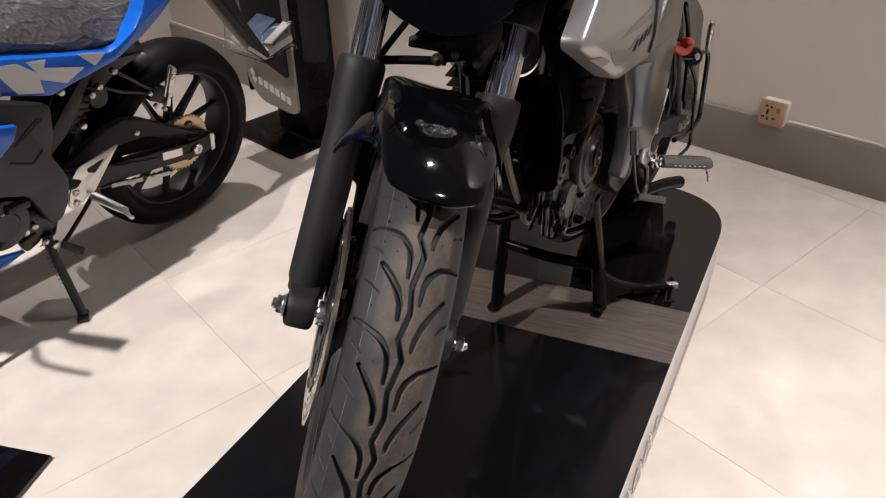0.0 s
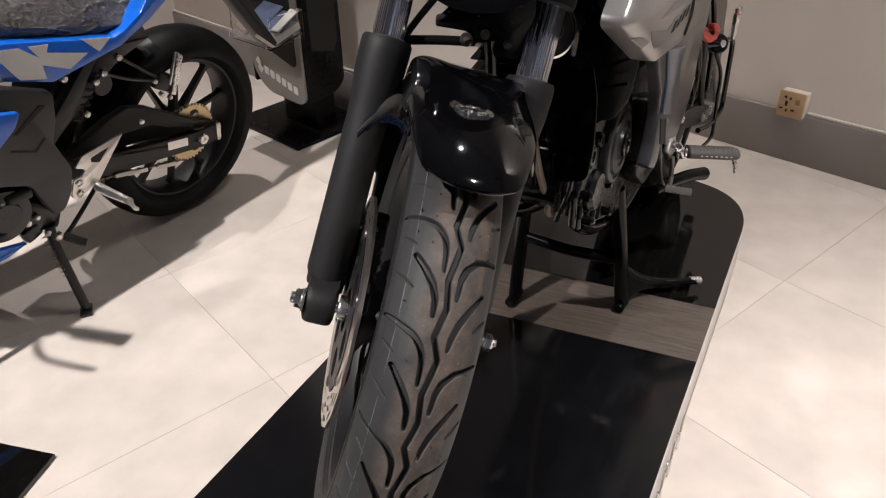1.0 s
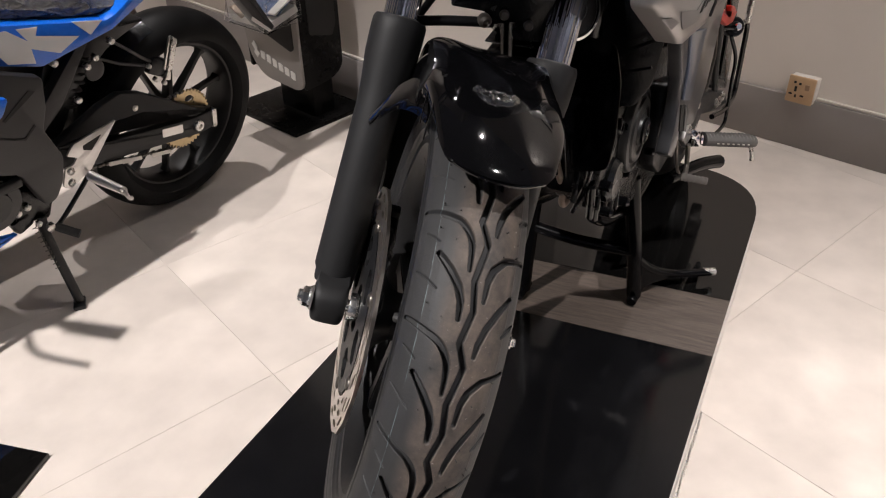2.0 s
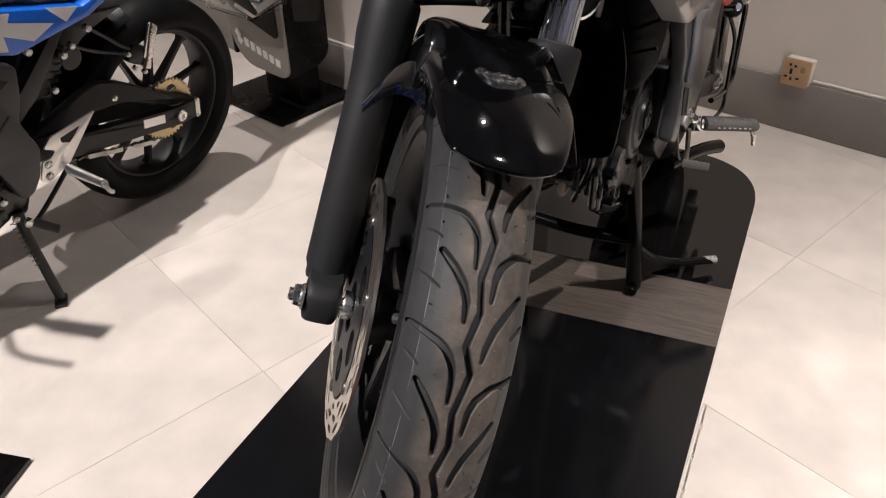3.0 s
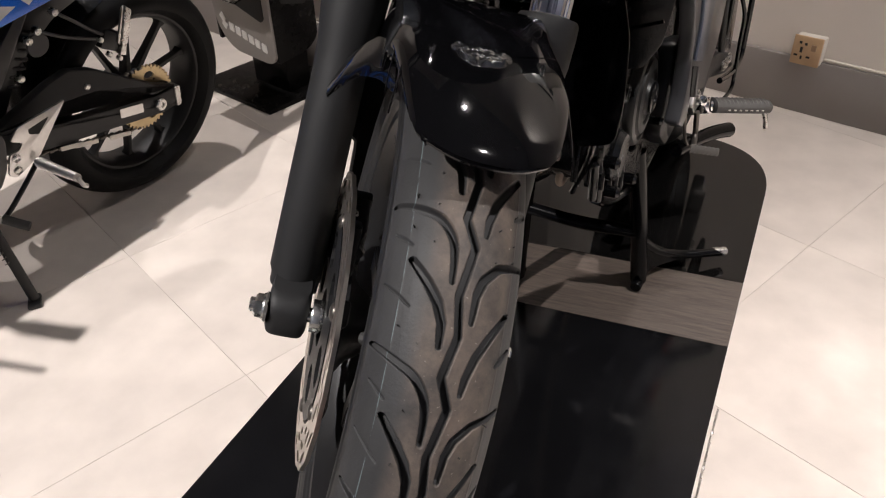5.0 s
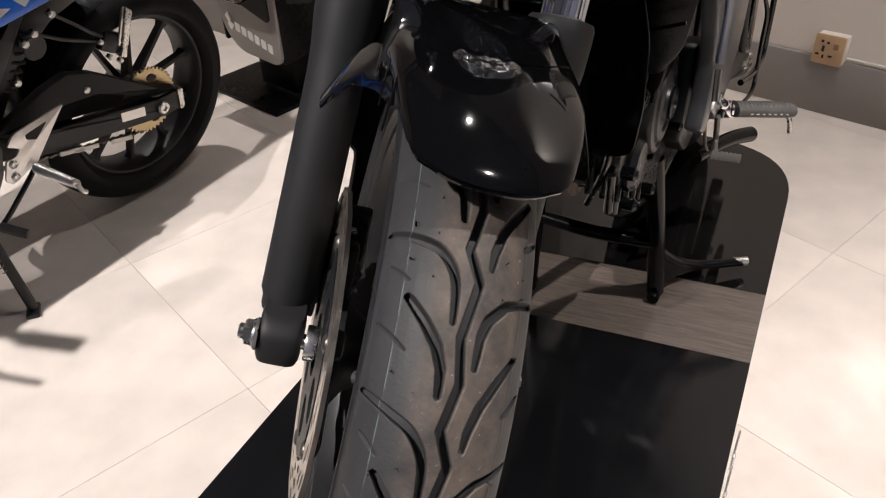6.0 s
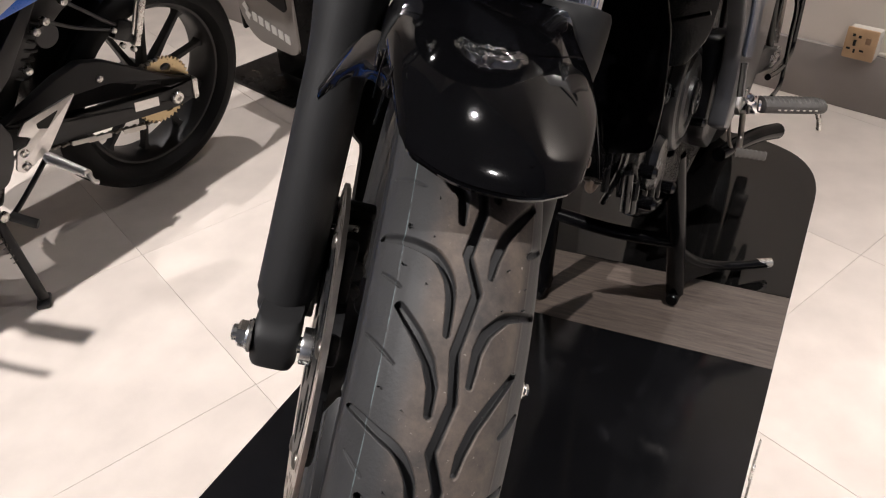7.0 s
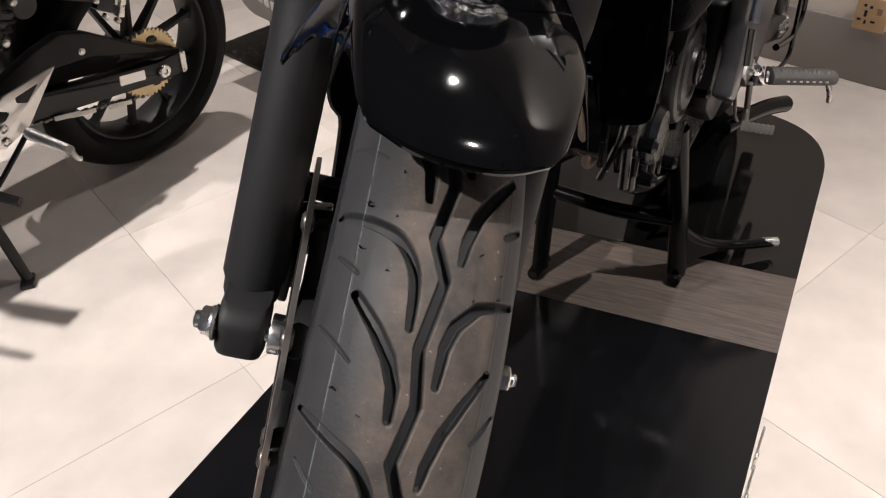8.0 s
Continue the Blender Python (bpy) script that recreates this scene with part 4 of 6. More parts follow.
# rear half of the fender, curving down behind the wheel; it swells where it bolts to the fork legs
bm = B()
rows = []
for i in range(31):
    a = 42 + 66 * i / 30
    half = float(np.interp(a, [42, 50, 60, 69, 72.5, 75, 78, 93, 108], [0.0730, 0.0790, 0.0850, 0.0850, 0.0800, 0.0695, 0.0665, 0.0630, 0.0600]))
    row = []
    for j in range(33):
        phi = radians(-100 + 200 * j / 32)
        sn, cs = math.sin(phi), math.cos(phi)
        r = 0.276 + (0.050 * max(cs, 0) ** 0.5 if cs > 0 else cs * 0.06)
        row.append((half * math.copysign(abs(sn) ** 0.78, sn), math.sin(radians(a)) * r, math.cos(radians(a)) * r))
    rows.append(row)
loft(bm, rows)
thicken(bm, -0.003)
part("rear_flap", bm, FLAP_BLACK, fender, "dull black rear flap behind the wheel", FRONT, angle=50)

# triple clamp, cables and brackets between the fork tubes
bm = B()
for side in (-1, 1):
    c = leg_point(side, 0.45)
    lathe(bm, leg_point(side, 0.425), leg_point(side, 1), [(0.021, 0), (0.030, 0), (0.031, 0.003), (0.031, 0.045), (0.030, 0.048), (0.021, 0.048)], 32)
mid = (leg_point(-1, 0.45) + leg_point(1, 0.45)) / 2
box(bm, mid, (0.15, 0.07, 0.042), 0.01, (-22.9, 0, 0), 3)
clamp = part("triple_clamp", bm, SATIN_BLACK, moto, "black lower triple clamp", FRONT)
bm = B()
tube(bm, [(-0.100, 0.185, 0.296), (-0.05, 0.19, 0.310), (0.004, 0.195, 0.322)], 0.0062, 14)
part("stay", bm, PLASTIC_BLACK, clamp, "", FRONT)
bm = B()
lathe(bm, (-0.012, 0.180, 0.328), (-0.004, 0.160, 0.326), [(0, 0), (0.007, 0), (0.008, 0.002), (0.008, 0.010), (0.005, 0.013), (0.003, 0.010), (0, 0.010)], 18)
part("stay_bolt", bm, STEEL_DARK, clamp, "", FRONT)
bm = B()
plate(bm, round_outline([(-0.004, 0.425), (0.05, 0.43), (0.066, 0.379), (0.068, 0.318), (0.032, 0.311), (0.025, 0.323), (0.030, 0.333), (-0.004, 0.319), (-0.010, 0.334), (-0.052, 0.329), (-0.053, 0.337), (-0.007, 0.357), (0.013, 0.365)], 0.004, 3), 0.03, None, 0.003)
part("steering_bracket", bm, ENGINE_BLACK, clamp, "black steering stem bracket", FRONT @ Matrix.Translation((0, 0.20, 0)) @ Matrix(((1, 0, 0, 0), (0, 0, -1, 0), (0, 1, 0, 0), (0, 0, 0, 1))))
bm = B()
tube(bm, [(-0.09, 0.20, 0.42), (-0.05, 0.187, 0.378), (-0.028, 0.183, 0.366), (0.01, 0.183, 0.378), (0.05, 0.185, 0.40)], 0.0055, 12)
part("brake_hose", bm, PLASTIC_BLACK, clamp, "black rubber brake hose", FRONT)
bm = B()
box(bm, (-0.055, 0.20, 0.395), (0.075, 0.03, 0.03), 0.008, (-20, 24, 0))
part("cable_guide", bm, PLASTIC_BLACK, clamp, "", FRONT)
for x, z in ((0.012, 0.338), (0.044, 0.334), (0.030, 0.388)):
    bm = B()
    lathe(bm, (x, 0.186, z), (x, 0.1, z), [(0, 0), (0.006, 0), (0.006, 0.006), (0.004, 0.008), (0, 0.008)], 14)
    part("bracket_screw", bm, STEEL_DARK, clamp, "", FRONT)
# headlight shell above
bm = B()
lathe(bm, leg_point(-1, 0.62) + Vector((0.098, -0.04, 0.09)), leg_point(-1, 0.62) + Vector((0.098, 0.15, 0.09)), [(0, 0), (0.05, 0), (0.072, 0.01), (0.078, 0.05), (0.066, 0.12), (0.036, 0.17), (0, 0.18)], 40)
part("headlight", bm, GLOSS_BLACK, moto, "black headlight shell", FRONT)

# handlebar with grips and levers
bm = B()
tube(bm, [(-0.37, 0.385, 0.585), (-0.24, 0.345, 0.605), (-0.13, 0.315, 0.600), (-0.06, 0.295, 0.565), (0.06, 0.295, 0.565), (0.13, 0.315, 0.600), (0.24, 0.345, 0.605), (0.37, 0.385, 0.585)], 0.011, 14)
bar = part("handlebar", bm, SATIN_BLACK, moto, "black tubular handlebar", FRONT)
bm = B()
for side in (-1, 1):
    lathe(bm, leg_point(side, 0.60), leg_point(side, 1), [(0.020, 0), (0.029, 0), (0.030, 0.003), (0.030, 0.037), (0.029, 0.04), (0, 0.04)], 32)
box(bm, (leg_point(-1, 0.62) + leg_point(1, 0.62)) / 2, (0.15, 0.07, 0.035), 0.01, (-22.9, 0, 0), 3)
part("upper_clamp", bm, SATIN_BLACK, moto, "black upper triple clamp", FRONT)
for side in (-1, 1):
    bm = B()
    lathe(bm, (side * 0.375, 0.386, 0.584), (side * 0.25, 0.348, 0.603), [(0, 0), (0.017, 0), (0.018, 0.004), (0.0155, 0.010), (0.0155, 0.115), (0.018, 0.12), (0.0115, 0.124)], 20)
    part("grip", bm, RUBBER, bar, "black rubber grip", FRONT)
    bm = B()
    box(bm, (side * 0.22, 0.335, 0.603), (0.05, 0.04, 0.045), 0.008)
    tube(bm, [(side * 0.20, 0.31, 0.605), (side * 0.26, 0.295, 0.600), (side * 0.36, 0.325, 0.588)], 0.006, 10)
    part("lever", bm, PLASTIC_BLACK, bar, "black lever and switch block", FRONT)

# engine, frame and tank, in the bike's own frame
M = BIKE


def bx(name, c, s, mat, parent, bevel=0.01, rot=(0, 0, 0), label=""):
    bm = B()
    box(bm, c, s, bevel, rot, 3)
    return part(name, bm, mat, parent, label, M)


def sp(name, pts, x, thick, mat, parent, r=0.01, bevel=0.004, label=""):
    return part(name, side_plate(round_outline(pts, r, 4), thick, M @ Matrix.Translation((x, 0, 0)), bevel), mat, parent, label)


def lath(name, p0, p1, prof, mat, parent, seg=40, label=""):
    bm = B()
    lathe(bm, p0, p1, prof, seg)
    return part(name, bm, mat, parent, label, M)


def tub(name, pts, r, mat, parent, label="", seg=14):
    bm = B()
    tube(bm, pts, r, seg)
    return part(name, bm, mat, parent, label, M)


engine = sp("engine", [(1.06, 0.62), (1.16, 0.545), (1.30, 0.475), (1.52, 0.43), (1.64, 0.47), (1.66, 0.62), (1.45, 0.74), (1.30, 0.76), (1.08, 0.74)], 0.0, 0.19, ENGINE_BLACK, moto, 0.03, 0.015, "black engine with round side covers")
bx("cylinder", (0.0, 1.135, 0.80), (0.15, 0.16, 0.17), ENGINE_BLACK, engine, 0.012, (12, 0, 0))
for k in range(9):
    bx("cooling_fin", (0.0, 1.128 - 0.0035 * k, 0.735 + 0.017 * k), (0.158, 0.170, 0.003), ENGINE_BLACK, engine, 0.0015, (12, 0, 0))
bx("cylinder_head", (0.0, 1.10, 0.915), (0.165, 0.17, 0.085), ENGINE_BLACK, engine, 0.02, (12, 0, 0))
CY, CZ = 1.218, 0.669
cover = lath("generator_cover", (0.085, CY, CZ), (0.2, CY, CZ), [(0.072, 0), (0.072, 0.018), (0.069, 0.023), (0.062, 0.025), (0.060, 0.022), (0.056, 0.022), (0.053, 0.027), (0.040, 0.029), (0.036, 0.026), (0.026, 0.026), (0.024, 0.031), (0, 0.033)], ENGINE_GREY, engine, 48, "grey-black round generator cover")
lath("cover_cap", (0.117, CY, CZ), (0.2, CY, CZ), [(0.022, 0), (0.022, 0.003), (0.019, 0.005), (0.010, 0.005), (0.009, 0.003), (0, 0.003)], ENGINE_BLACK, cover, 32)
for k in range(7):
    a = 2 * math.pi * k / 7
    p = Vector((0.092, CY + 0.077 * math.cos(a), CZ + 0.077 * math.sin(a)))
    lath("cover_bolt", p, p + Vector((1, 0, 0)), [(0, 0), (0.0065, 0), (0.0065, 0.010), (0.0045, 0.010), (0.0045, 0.014), (0, 0.014)], GLOSS_BLACK, cover, 12)
lath("oil_cap", (0.09, 1.075, 0.70), (0.2, 1.075, 0.70), [(0.026, 0), (0.026, 0.008), (0.023, 0.012), (0.016, 0.012), (0.014, 0.008), (0, 0.008)], ENGINE_BLACK, engine, 32)
lath("side_cover", (0.09, 1.115, 0.625), (0.2, 1.115, 0.625), [(0.036, 0), (0.036, 0.010), (0.030, 0.018), (0, 0.020)], ENGINE_BLACK, engine, 32)
sp("sprocket_cover", [(1.32, 0.56), (1.40, 0.50), (1.50, 0.50), (1.50, 0.66), (1.36, 0.70)], 0.105, 0.03, PLASTIC_BLACK, engine, 0.02, 0.006)
for y, z in ((1.33, 0.58), (1.47, 0.52), (1.47, 0.64), (1.04, 0.655), (1.06, 0.60), (1.17, 0.56)):
    lath("case_bolt", (0.10, y, z), (0.2, y, z), [(0, 0), (0.008, 0), (0.008, 0.016), (0.005, 0.020), (0, 0.020)], GLOSS_BLACK, engine, 12)
for y, z, h in ((1.055, 0.585, 0.055), (1.085, 0.565, 0.05)):
    bm = B()
    rod(bm, (0.085, y, z), (0.085, y, z + h), 0.006)
    part("case_rib", bm, ENGINE_BLACK, engine, "", M)
# front mounting plates and header pipe
tub("header_pipe", [(0.02, 0.99, 0.86), (0.03, 0.990, 0.82), (0.03, 1.003, 0.765), (0.03, 1.032, 0.697), (0.03, 1.07, 0.631), (0.03, 1.093, 0.608), (0.0, 1.18, 0.525), (-0.03, 1.32, 0.45), (-0.07, 1.6, 0.40)], 0.0058, BRONZE, engine, "slim tan header pipe")
for x in (-0.045, 0.06):
    tub("down_tube", [(x * 0.5, 0.97, 1.02), (x, 1.02, 0.86), (x * 1.2, 1.06, 0.70), (x * 1.2, 1.13, 0.56)], 0.011, ENGINE_BLACK, engine)
tub("hose", [(0.075, 1.02, 0.80), (0.085, 1.03, 0.73), (0.08, 1.045, 0.66), (0.05, 1.08, 0.575)], 0.0045, ENGINE_BLACK, engine)
# clip and bolts at the foot of the header pipe
lath("exhaust_clamp", (0.022, 1.10, 0.60), (0.0, 1.18, 0.525), [(0.004, 0), (0.010, 0), (0.010, 0.012), (0.004, 0.012)], STEEL_DARK, engine, 24)
# skid tubes under the engine
for x in (-0.07, 0.075):
    tub("lower_rail", [(x, 1.12, 0.55), (x, 1.22, 0.49), (x, 1.42, 0.425), (x, 1.62, 0.44)], 0.012, GLOSS_BLACK, engine)

# black covers across the front of the engine, added to keep it dark
ACROSS = Matrix(((1, 0, 0, 0), (0, 0, -1, 0), (0, 1, 0, 0), (0, 0, 0, 1)))
bm = B()
plate(bm, round_outline([(0.050, 0.950), (0.150, 0.950), (0.150, 0.860), (0.140, 0.790), (0.118, 0.754), (0.055, 0.753)], 0.012, 5), 0.005, None, 0.0015)
part("added_front_cover", bm, ENGINE_BLACK, engine, "added black cover that darkens the engine front", M @ Matrix.Translation((0, 1.10, 0)) @ Matrix.Rotation(radians(4), 4, "Z") @ ACROSS)
for z, b in ((0.80, 0.012), (0.825, 0.018)):
    tub("cover_edge", [(0.060, 1.086, z), (0.10, 1.084, z + b), (0.142, 1.084, z + 2.2 * b)], 0.0022, GLOSS_BLACK, engine)
# added smooth guard keeps the barrel dark, with ribs on the sump below it
bm = B()
plate(bm, round_outline([(0.046, 0.885), (0.112, 0.885), (0.124, 0.835), (0.126, 0.760), (0.120, 0.705), (0.068, 0.690), (0.050, 0.773)], 0.014, 5), 0.005, None, 0.0006)
part("added_barrel_guard", bm, COWL_BLACK, engine, "smooth black guard added to keep the barrel dark", M @ Matrix.Translation((0, 1.005, 0)) @ Matrix.Rotation(radians(-4), 4, "Z") @ ACROSS)
for k, (y, z, h, x) in enumerate(((1.052, 0.612, 0.070, 0.060), (1.068, 0.600, 0.080, 0.075), (1.086, 0.588, 0.086, 0.088), (1.106, 0.578, 0.082, 0.094), (1.128, 0.565, 0.074, 0.098), (1.150, 0.556, 0.062, 0.100))):
    bm = B()
    box(bm, (x, y, z + h / 2), (0.010, 0.006, h), 0.002, (-14, 0, 6), 2)
    part("sump_rib", bm, GLOSS_BLACK if k % 2 else ENGINE_BLACK, engine, "", M)
for y, z, r in ((1.075, 0.705, 0.017), (1.118, 0.715, 0.013), (1.10, 0.640, 0.012), (1.150, 0.600, 0.011)):
    lath("case_plug", (0.092, y, z), (0.2, y, z), [(r, 0), (r, 0.010), (r * 0.86, 0.013), (r * 0.55, 0.013), (r * 0.5, 0.009), (0, 0.009)], ENGINE_BLACK, engine, 24)

# horn
horn = lath("horn", (0.05, 0.975, 0.925), (0.10, 0.945, 0.935), [(0, 0), (0.030, 0), (0.036, 0.006), (0.036, 0.016), (0.030, 0.022), (0.014, 0.022), (0.010, 0.026), (0, 0.026)], PLASTIC_BLACK, moto, 40, "round black horn")
lath("bezel", (0.062, 0.968, 0.9275), (0.10, 0.945, 0.935), [(0.033, 0), (0.0375, 0.001), (0.0385, 0.004), (0.0365, 0.007), (0.033, 0.008)], CHROME, horn, 40, "bright rim")

# tank and its shrouds
bm = B()
rows = []
for i in range(11):
    k = i / 10
    y = 0.86 + 0.62 * k
    w = 0.125 + 0.03 * math.sin(math.pi * k)
    zc, h = 1.09 - 0.02 * k, 0.12 - 0.02 * k
    rows.append([(w * math.cos(a) * (1 if abs(math.cos(a)) > 0.2 else 1), y, zc + h * math.sin(a)) for a in [2 * math.pi * j / 24 for j in range(24)]])
loft(bm, rows, True, True)
part("fuel_tank", bm, GLOSS_BLACK, moto, "dark fuel tank", M)
SHROUD = round_outline([(1.01, 1.10), (0.962, 1.030), (0.884, 0.968), (1.064, 0.868), (1.115, 0.862), (1.262, 0.842), (1.30, 0.89), (1.36, 1.10)], [0.02, 0.05, 0.02, 0.02, 0.03, 0.02, 0.02, 0.02], 6)
shroud = part("tank_shroud", domed(SHROUD, 0.030, 0.020, M @ Matrix.Translation((0.163, 0, 0))), SILVER_PAINT, moto, "silver tank shroud with a grey emblem", angle=75)
# grey emblem and stripe, plain shapes
for pts in ([(0.918, 0.944), (0.96, 0.935), (0.998, 0.919), (0.981, 0.914)], [(0.985, 0.936), (1.059, 0.918), (1.083, 0.930), (1.154, 0.920), (1.177, 0.927), (1.157, 0.898), (1.118, 0.893), (1.03, 0.900), (1.0, 0.922)], [(1.01, 0.946), (1.053, 0.955), (1.173, 0.956), (1.169, 0.937)]):
    part("emblem_shape", on_dome(pts, SHROUD, 0.178, 0.020, M), DECAL_GREY, shroud, "flat grey emblem shape")
for k in range(4):
    y, z = 1.076 + 0.022 * k, 0.915 + 0.0015 * k
    part("emblem_bar", on_dome([(y, z - 0.006), (y + 0.012, z - 0.007), (y + 0.018, z + 0.008), (y + 0.006, z + 0.009)], SHROUD, 0.178, 0.020, M, 0.0016), PAINTED_DARK, shroud, "small dark mark")
# raised crease from the nose of the shroud to its heel
part("shroud_crease", on_dome([(1.120, 1.08), (1.150, 1.08), (1.232, 0.872), (1.205, 0.868)], SHROUD, 0.178, 0.020, M, 0.001, 0.004), SILVER_GREY, shroud, "grey raised band")
panel = sp("side_panel", [(1.198, 0.838), (1.315, 0.835), (1.42, 0.86), (1.56, 0.95), (1.63, 0.95), (1.615, 0.848), (1.613, 0.79), (1.574, 0.731), (1.561, 0.669), (1.543, 0.632), (1.491, 0.604), (1.464, 0.585), (1.315, 0.640), (1.308, 0.610), (1.286, 0.596), (1.236, 0.624), (1.258, 0.654), (1.269, 0.710), (1.256, 0.752), (1.213, 0.807)], 0.146, 0.024, SILVER_GREY, moto, 0.008, 0.005, "silver-grey side panel with a blue-grey stripe")
sp("stripe", [(1.241, 0.830), (1.39, 0.792), (1.368, 0.755), (1.342, 0.681), (1.269, 0.710), (1.271, 0.768)], 0.1602, 0.006, SILVER_BLUE, panel, 0.006, 0.002, "blue-grey inlay")
sp("dark_slot", [(1.274, 0.700), (1.308, 0.687), (1.333, 0.627), (1.298, 0.642)], 0.1582, 0.003, PAINTED_DARK, panel, 0.003, 0.0)
sp("pale_strip", [(1.308, 0.687), (1.330, 0.678), (1.356, 0.617), (1.333, 0.627)], 0.1602, 0.005, SILVER_GREY, panel, 0.003, 0.0015)
# smooth black cowl under the shroud
bm = B()
rows = []
for i in range(13):
    k = i / 12
    y = 1.03 + 0.30 * k
    top, low = 0.95 - 0.10 * k, 0.74 - 0.07 * k
    bulge = 0.03 * math.sin(math.pi * (0.15 + 0.7 * k))
    rows.append([(0.072 + bulge * math.sin(math.pi * (0.1 + 0.8 * t)) + 0.012 * k, y, top + (low - top) * t) for t in [q / 10 for q in range(11)]])
loft(bm, rows)
thicken(bm, 0.004)
part("radiator_cowl", bm, COWL_BLACK, moto, "smooth black cowl", M, angle=50)
# dark body above and behind
bx("seat_base", (0.0, 1.75, 0.90), (0.24, 0.55, 0.10), PLASTIC_BLACK, moto, 0.03)
bm = B()
rows = []
for i in range(17):
    k = i / 16
    y, w = 1.40 + 0.66 * k, 0.10 + 0.03 * math.sin(math.pi * min(1, k * 1.4)) - 0.03 * k
    top = 1.0 + 0.05 * max(0, (k - 0.45) / 0.55) ** 0.6
    rows.append([(w * math.copysign(abs(math.cos(a)) ** 0.6, math.cos(a)), y, top - 0.045 + 0.045 * math.copysign(abs(math.sin(a)) ** 0.6, math.sin(a))) for a in [2 * math.pi * j / 28 for j in range(28)]])
loft(bm, rows, True, True)
part("seat", bm, SEAT_BLACK, moto, "black stepped seat", M)
sp("tail_cover", [(1.62, 0.83), (1.84, 0.80), (1.93, 0.84), (1.95, 0.95), (1.60, 0.95)], 0.10, 0.03, PLASTIC_BLACK, moto, 0.02, 0.008)
bx("battery_box", (0.0, 1.56, 0.75), (0.20, 0.20, 0.22), PLASTIC_BLACK, moto, 0.02)

# footrests and levers
bracket = sp("footrest_bracket", [(1.49, 0.535), (1.505, 0.552), (1.532, 0.588), (1.628, 0.612), (1.672, 0.640), (1.663, 0.622), (1.625, 0.585), (1.600, 0.555), (1.64, 0.515), (1.608, 0.478), (1.545, 0.495)], 0.136, 0.012, ALUMINIUM, moto, 0.006, 0.003, "cast aluminium footrest bracket")
for y, z in ((1.525, 0.545), (1.60, 0.505), (1.580, 0.575)):
    lath("bracket_bolt", (0.141, y, z), (0.2, y, z), [(0, 0), (0.008, 0), (0.008, 0.005), (0.006, 0.007), (0.004, 0.004), (0, 0.004)], STEEL, bracket, 16)


def footpeg(p, q, parent, rubber=True):
    p, q = Vector(p), Vector(q)
    d = (q - p).normalized()
    bm = B()
    box(bm, p - d * 0.004, (0.030, 0.026, 0.026), 0.005, (0, -10, 0))
    tube(bm, [p, p.lerp(q, 0.5), q], 0.011, 12, 2, 0.009)
    peg = part("footpeg", bm, CHROME, parent, "chrome footpeg with a ribbed rubber", M)
    bm = B()
    rows = []
    n = 15
    side = d.cross(Vector((0, 0, 1))).normalized()
    up = side.cross(d)
    for i in range(n * 2):
        k = i / (n * 2 - 1)
        c = p.lerp(q, 0.12 + 0.88 * k)
        w = 0.0185 * (1 - 0.35 * max(0, (k - 0.8) / 0.2) ** 2)
        hgt = 0.0155 - (0.0025 if i % 2 else 0) - 0.004 * max(0, (k - 0.85) / 0.15)
        rows.append([c + side * (w * math.cos(a)) + up * ((hgt if math.sin(a) > 0 else 0.012) * math.sin(a)) for a in [2 * math.pi * j / 18 for j in range(18)]])
    loft(bm, rows, True, True)
    part("rubber", bm, PEG_RUBBER, peg, "ribbed grey-black rubber", M, angle=25)
    for k in range(7):
        bm = B()
        c = p.lerp(q, 0.30 + 0.085 * k) - side * -0.0185
        box(bm, c, (0.006, 0.002, 0.0022), 0.0004, seg=1)
        part("rubber_mark", bm, WHITE_PLASTIC, peg, "", M)
    return peg


peg = footpeg((0.156, 1.545, 0.518), (0.262, 1.628, 0.498), moto)
bm = B()
tube(bm, [(0.255, 1.628, 0.488), (0.262, 1.632, 0.468), (0.264, 1.633, 0.452)], 0.0045, 10)
part("feeler", bm, STEEL, peg, "short steel feeler pin", M)
lath("pivot_bolt", (0.150, 1.535, 0.53), (0.158, 1.52, 0.545), [(0, 0), (0.010, 0), (0.010, 0.008), (0.007, 0.011), (0.0035, 0.009), (0, 0.009)], CHROME, peg, 20)
shift = tub("gear_lever", [(0.15, 1.50, 0.525), (0.153, 1.505, 0.480), (0.157, 1.475, 0.474), (0.16, 1.44, 0.484)], 0.005, STEEL_DARK, moto, "steel gear lever with a rubber tip")
bm = B()
rows = []
for i in range(14):
    k = i / 13
    c = Vector((0.158 + 0.042 * k, 1.437 + 0.058 * k, 0.485 - 0.029 * k))
    r = 0.0085 - (0.0018 if i % 2 else 0)
    rows.append([c + Vector((0, r * math.cos(a), r * math.sin(a))) for a in [2 * math.pi * j / 14 for j in range(14)]])
loft(bm, rows, True, True)
part("rubber_tip", bm, PEG_RUBBER, shift, "ribbed rubber tip", M, angle=25)
tub("linkage_rod", [(0.135, 1.42, 0.60), (0.14, 1.46, 0.50), (0.145, 1.49, 0.46)], 0.003, STEEL_DARK, shift)
bm = B()
tube(bm, [(0.13, 1.46, 0.462), (0.15, 1.53, 0.452), (0.175, 1.60, 0.440), (0.198, 1.655, 0.425)], 0.012, 14, 6, 0.0145)
part("side_stand", bm, STAND_BLACK, moto, "black side stand folded up", M)

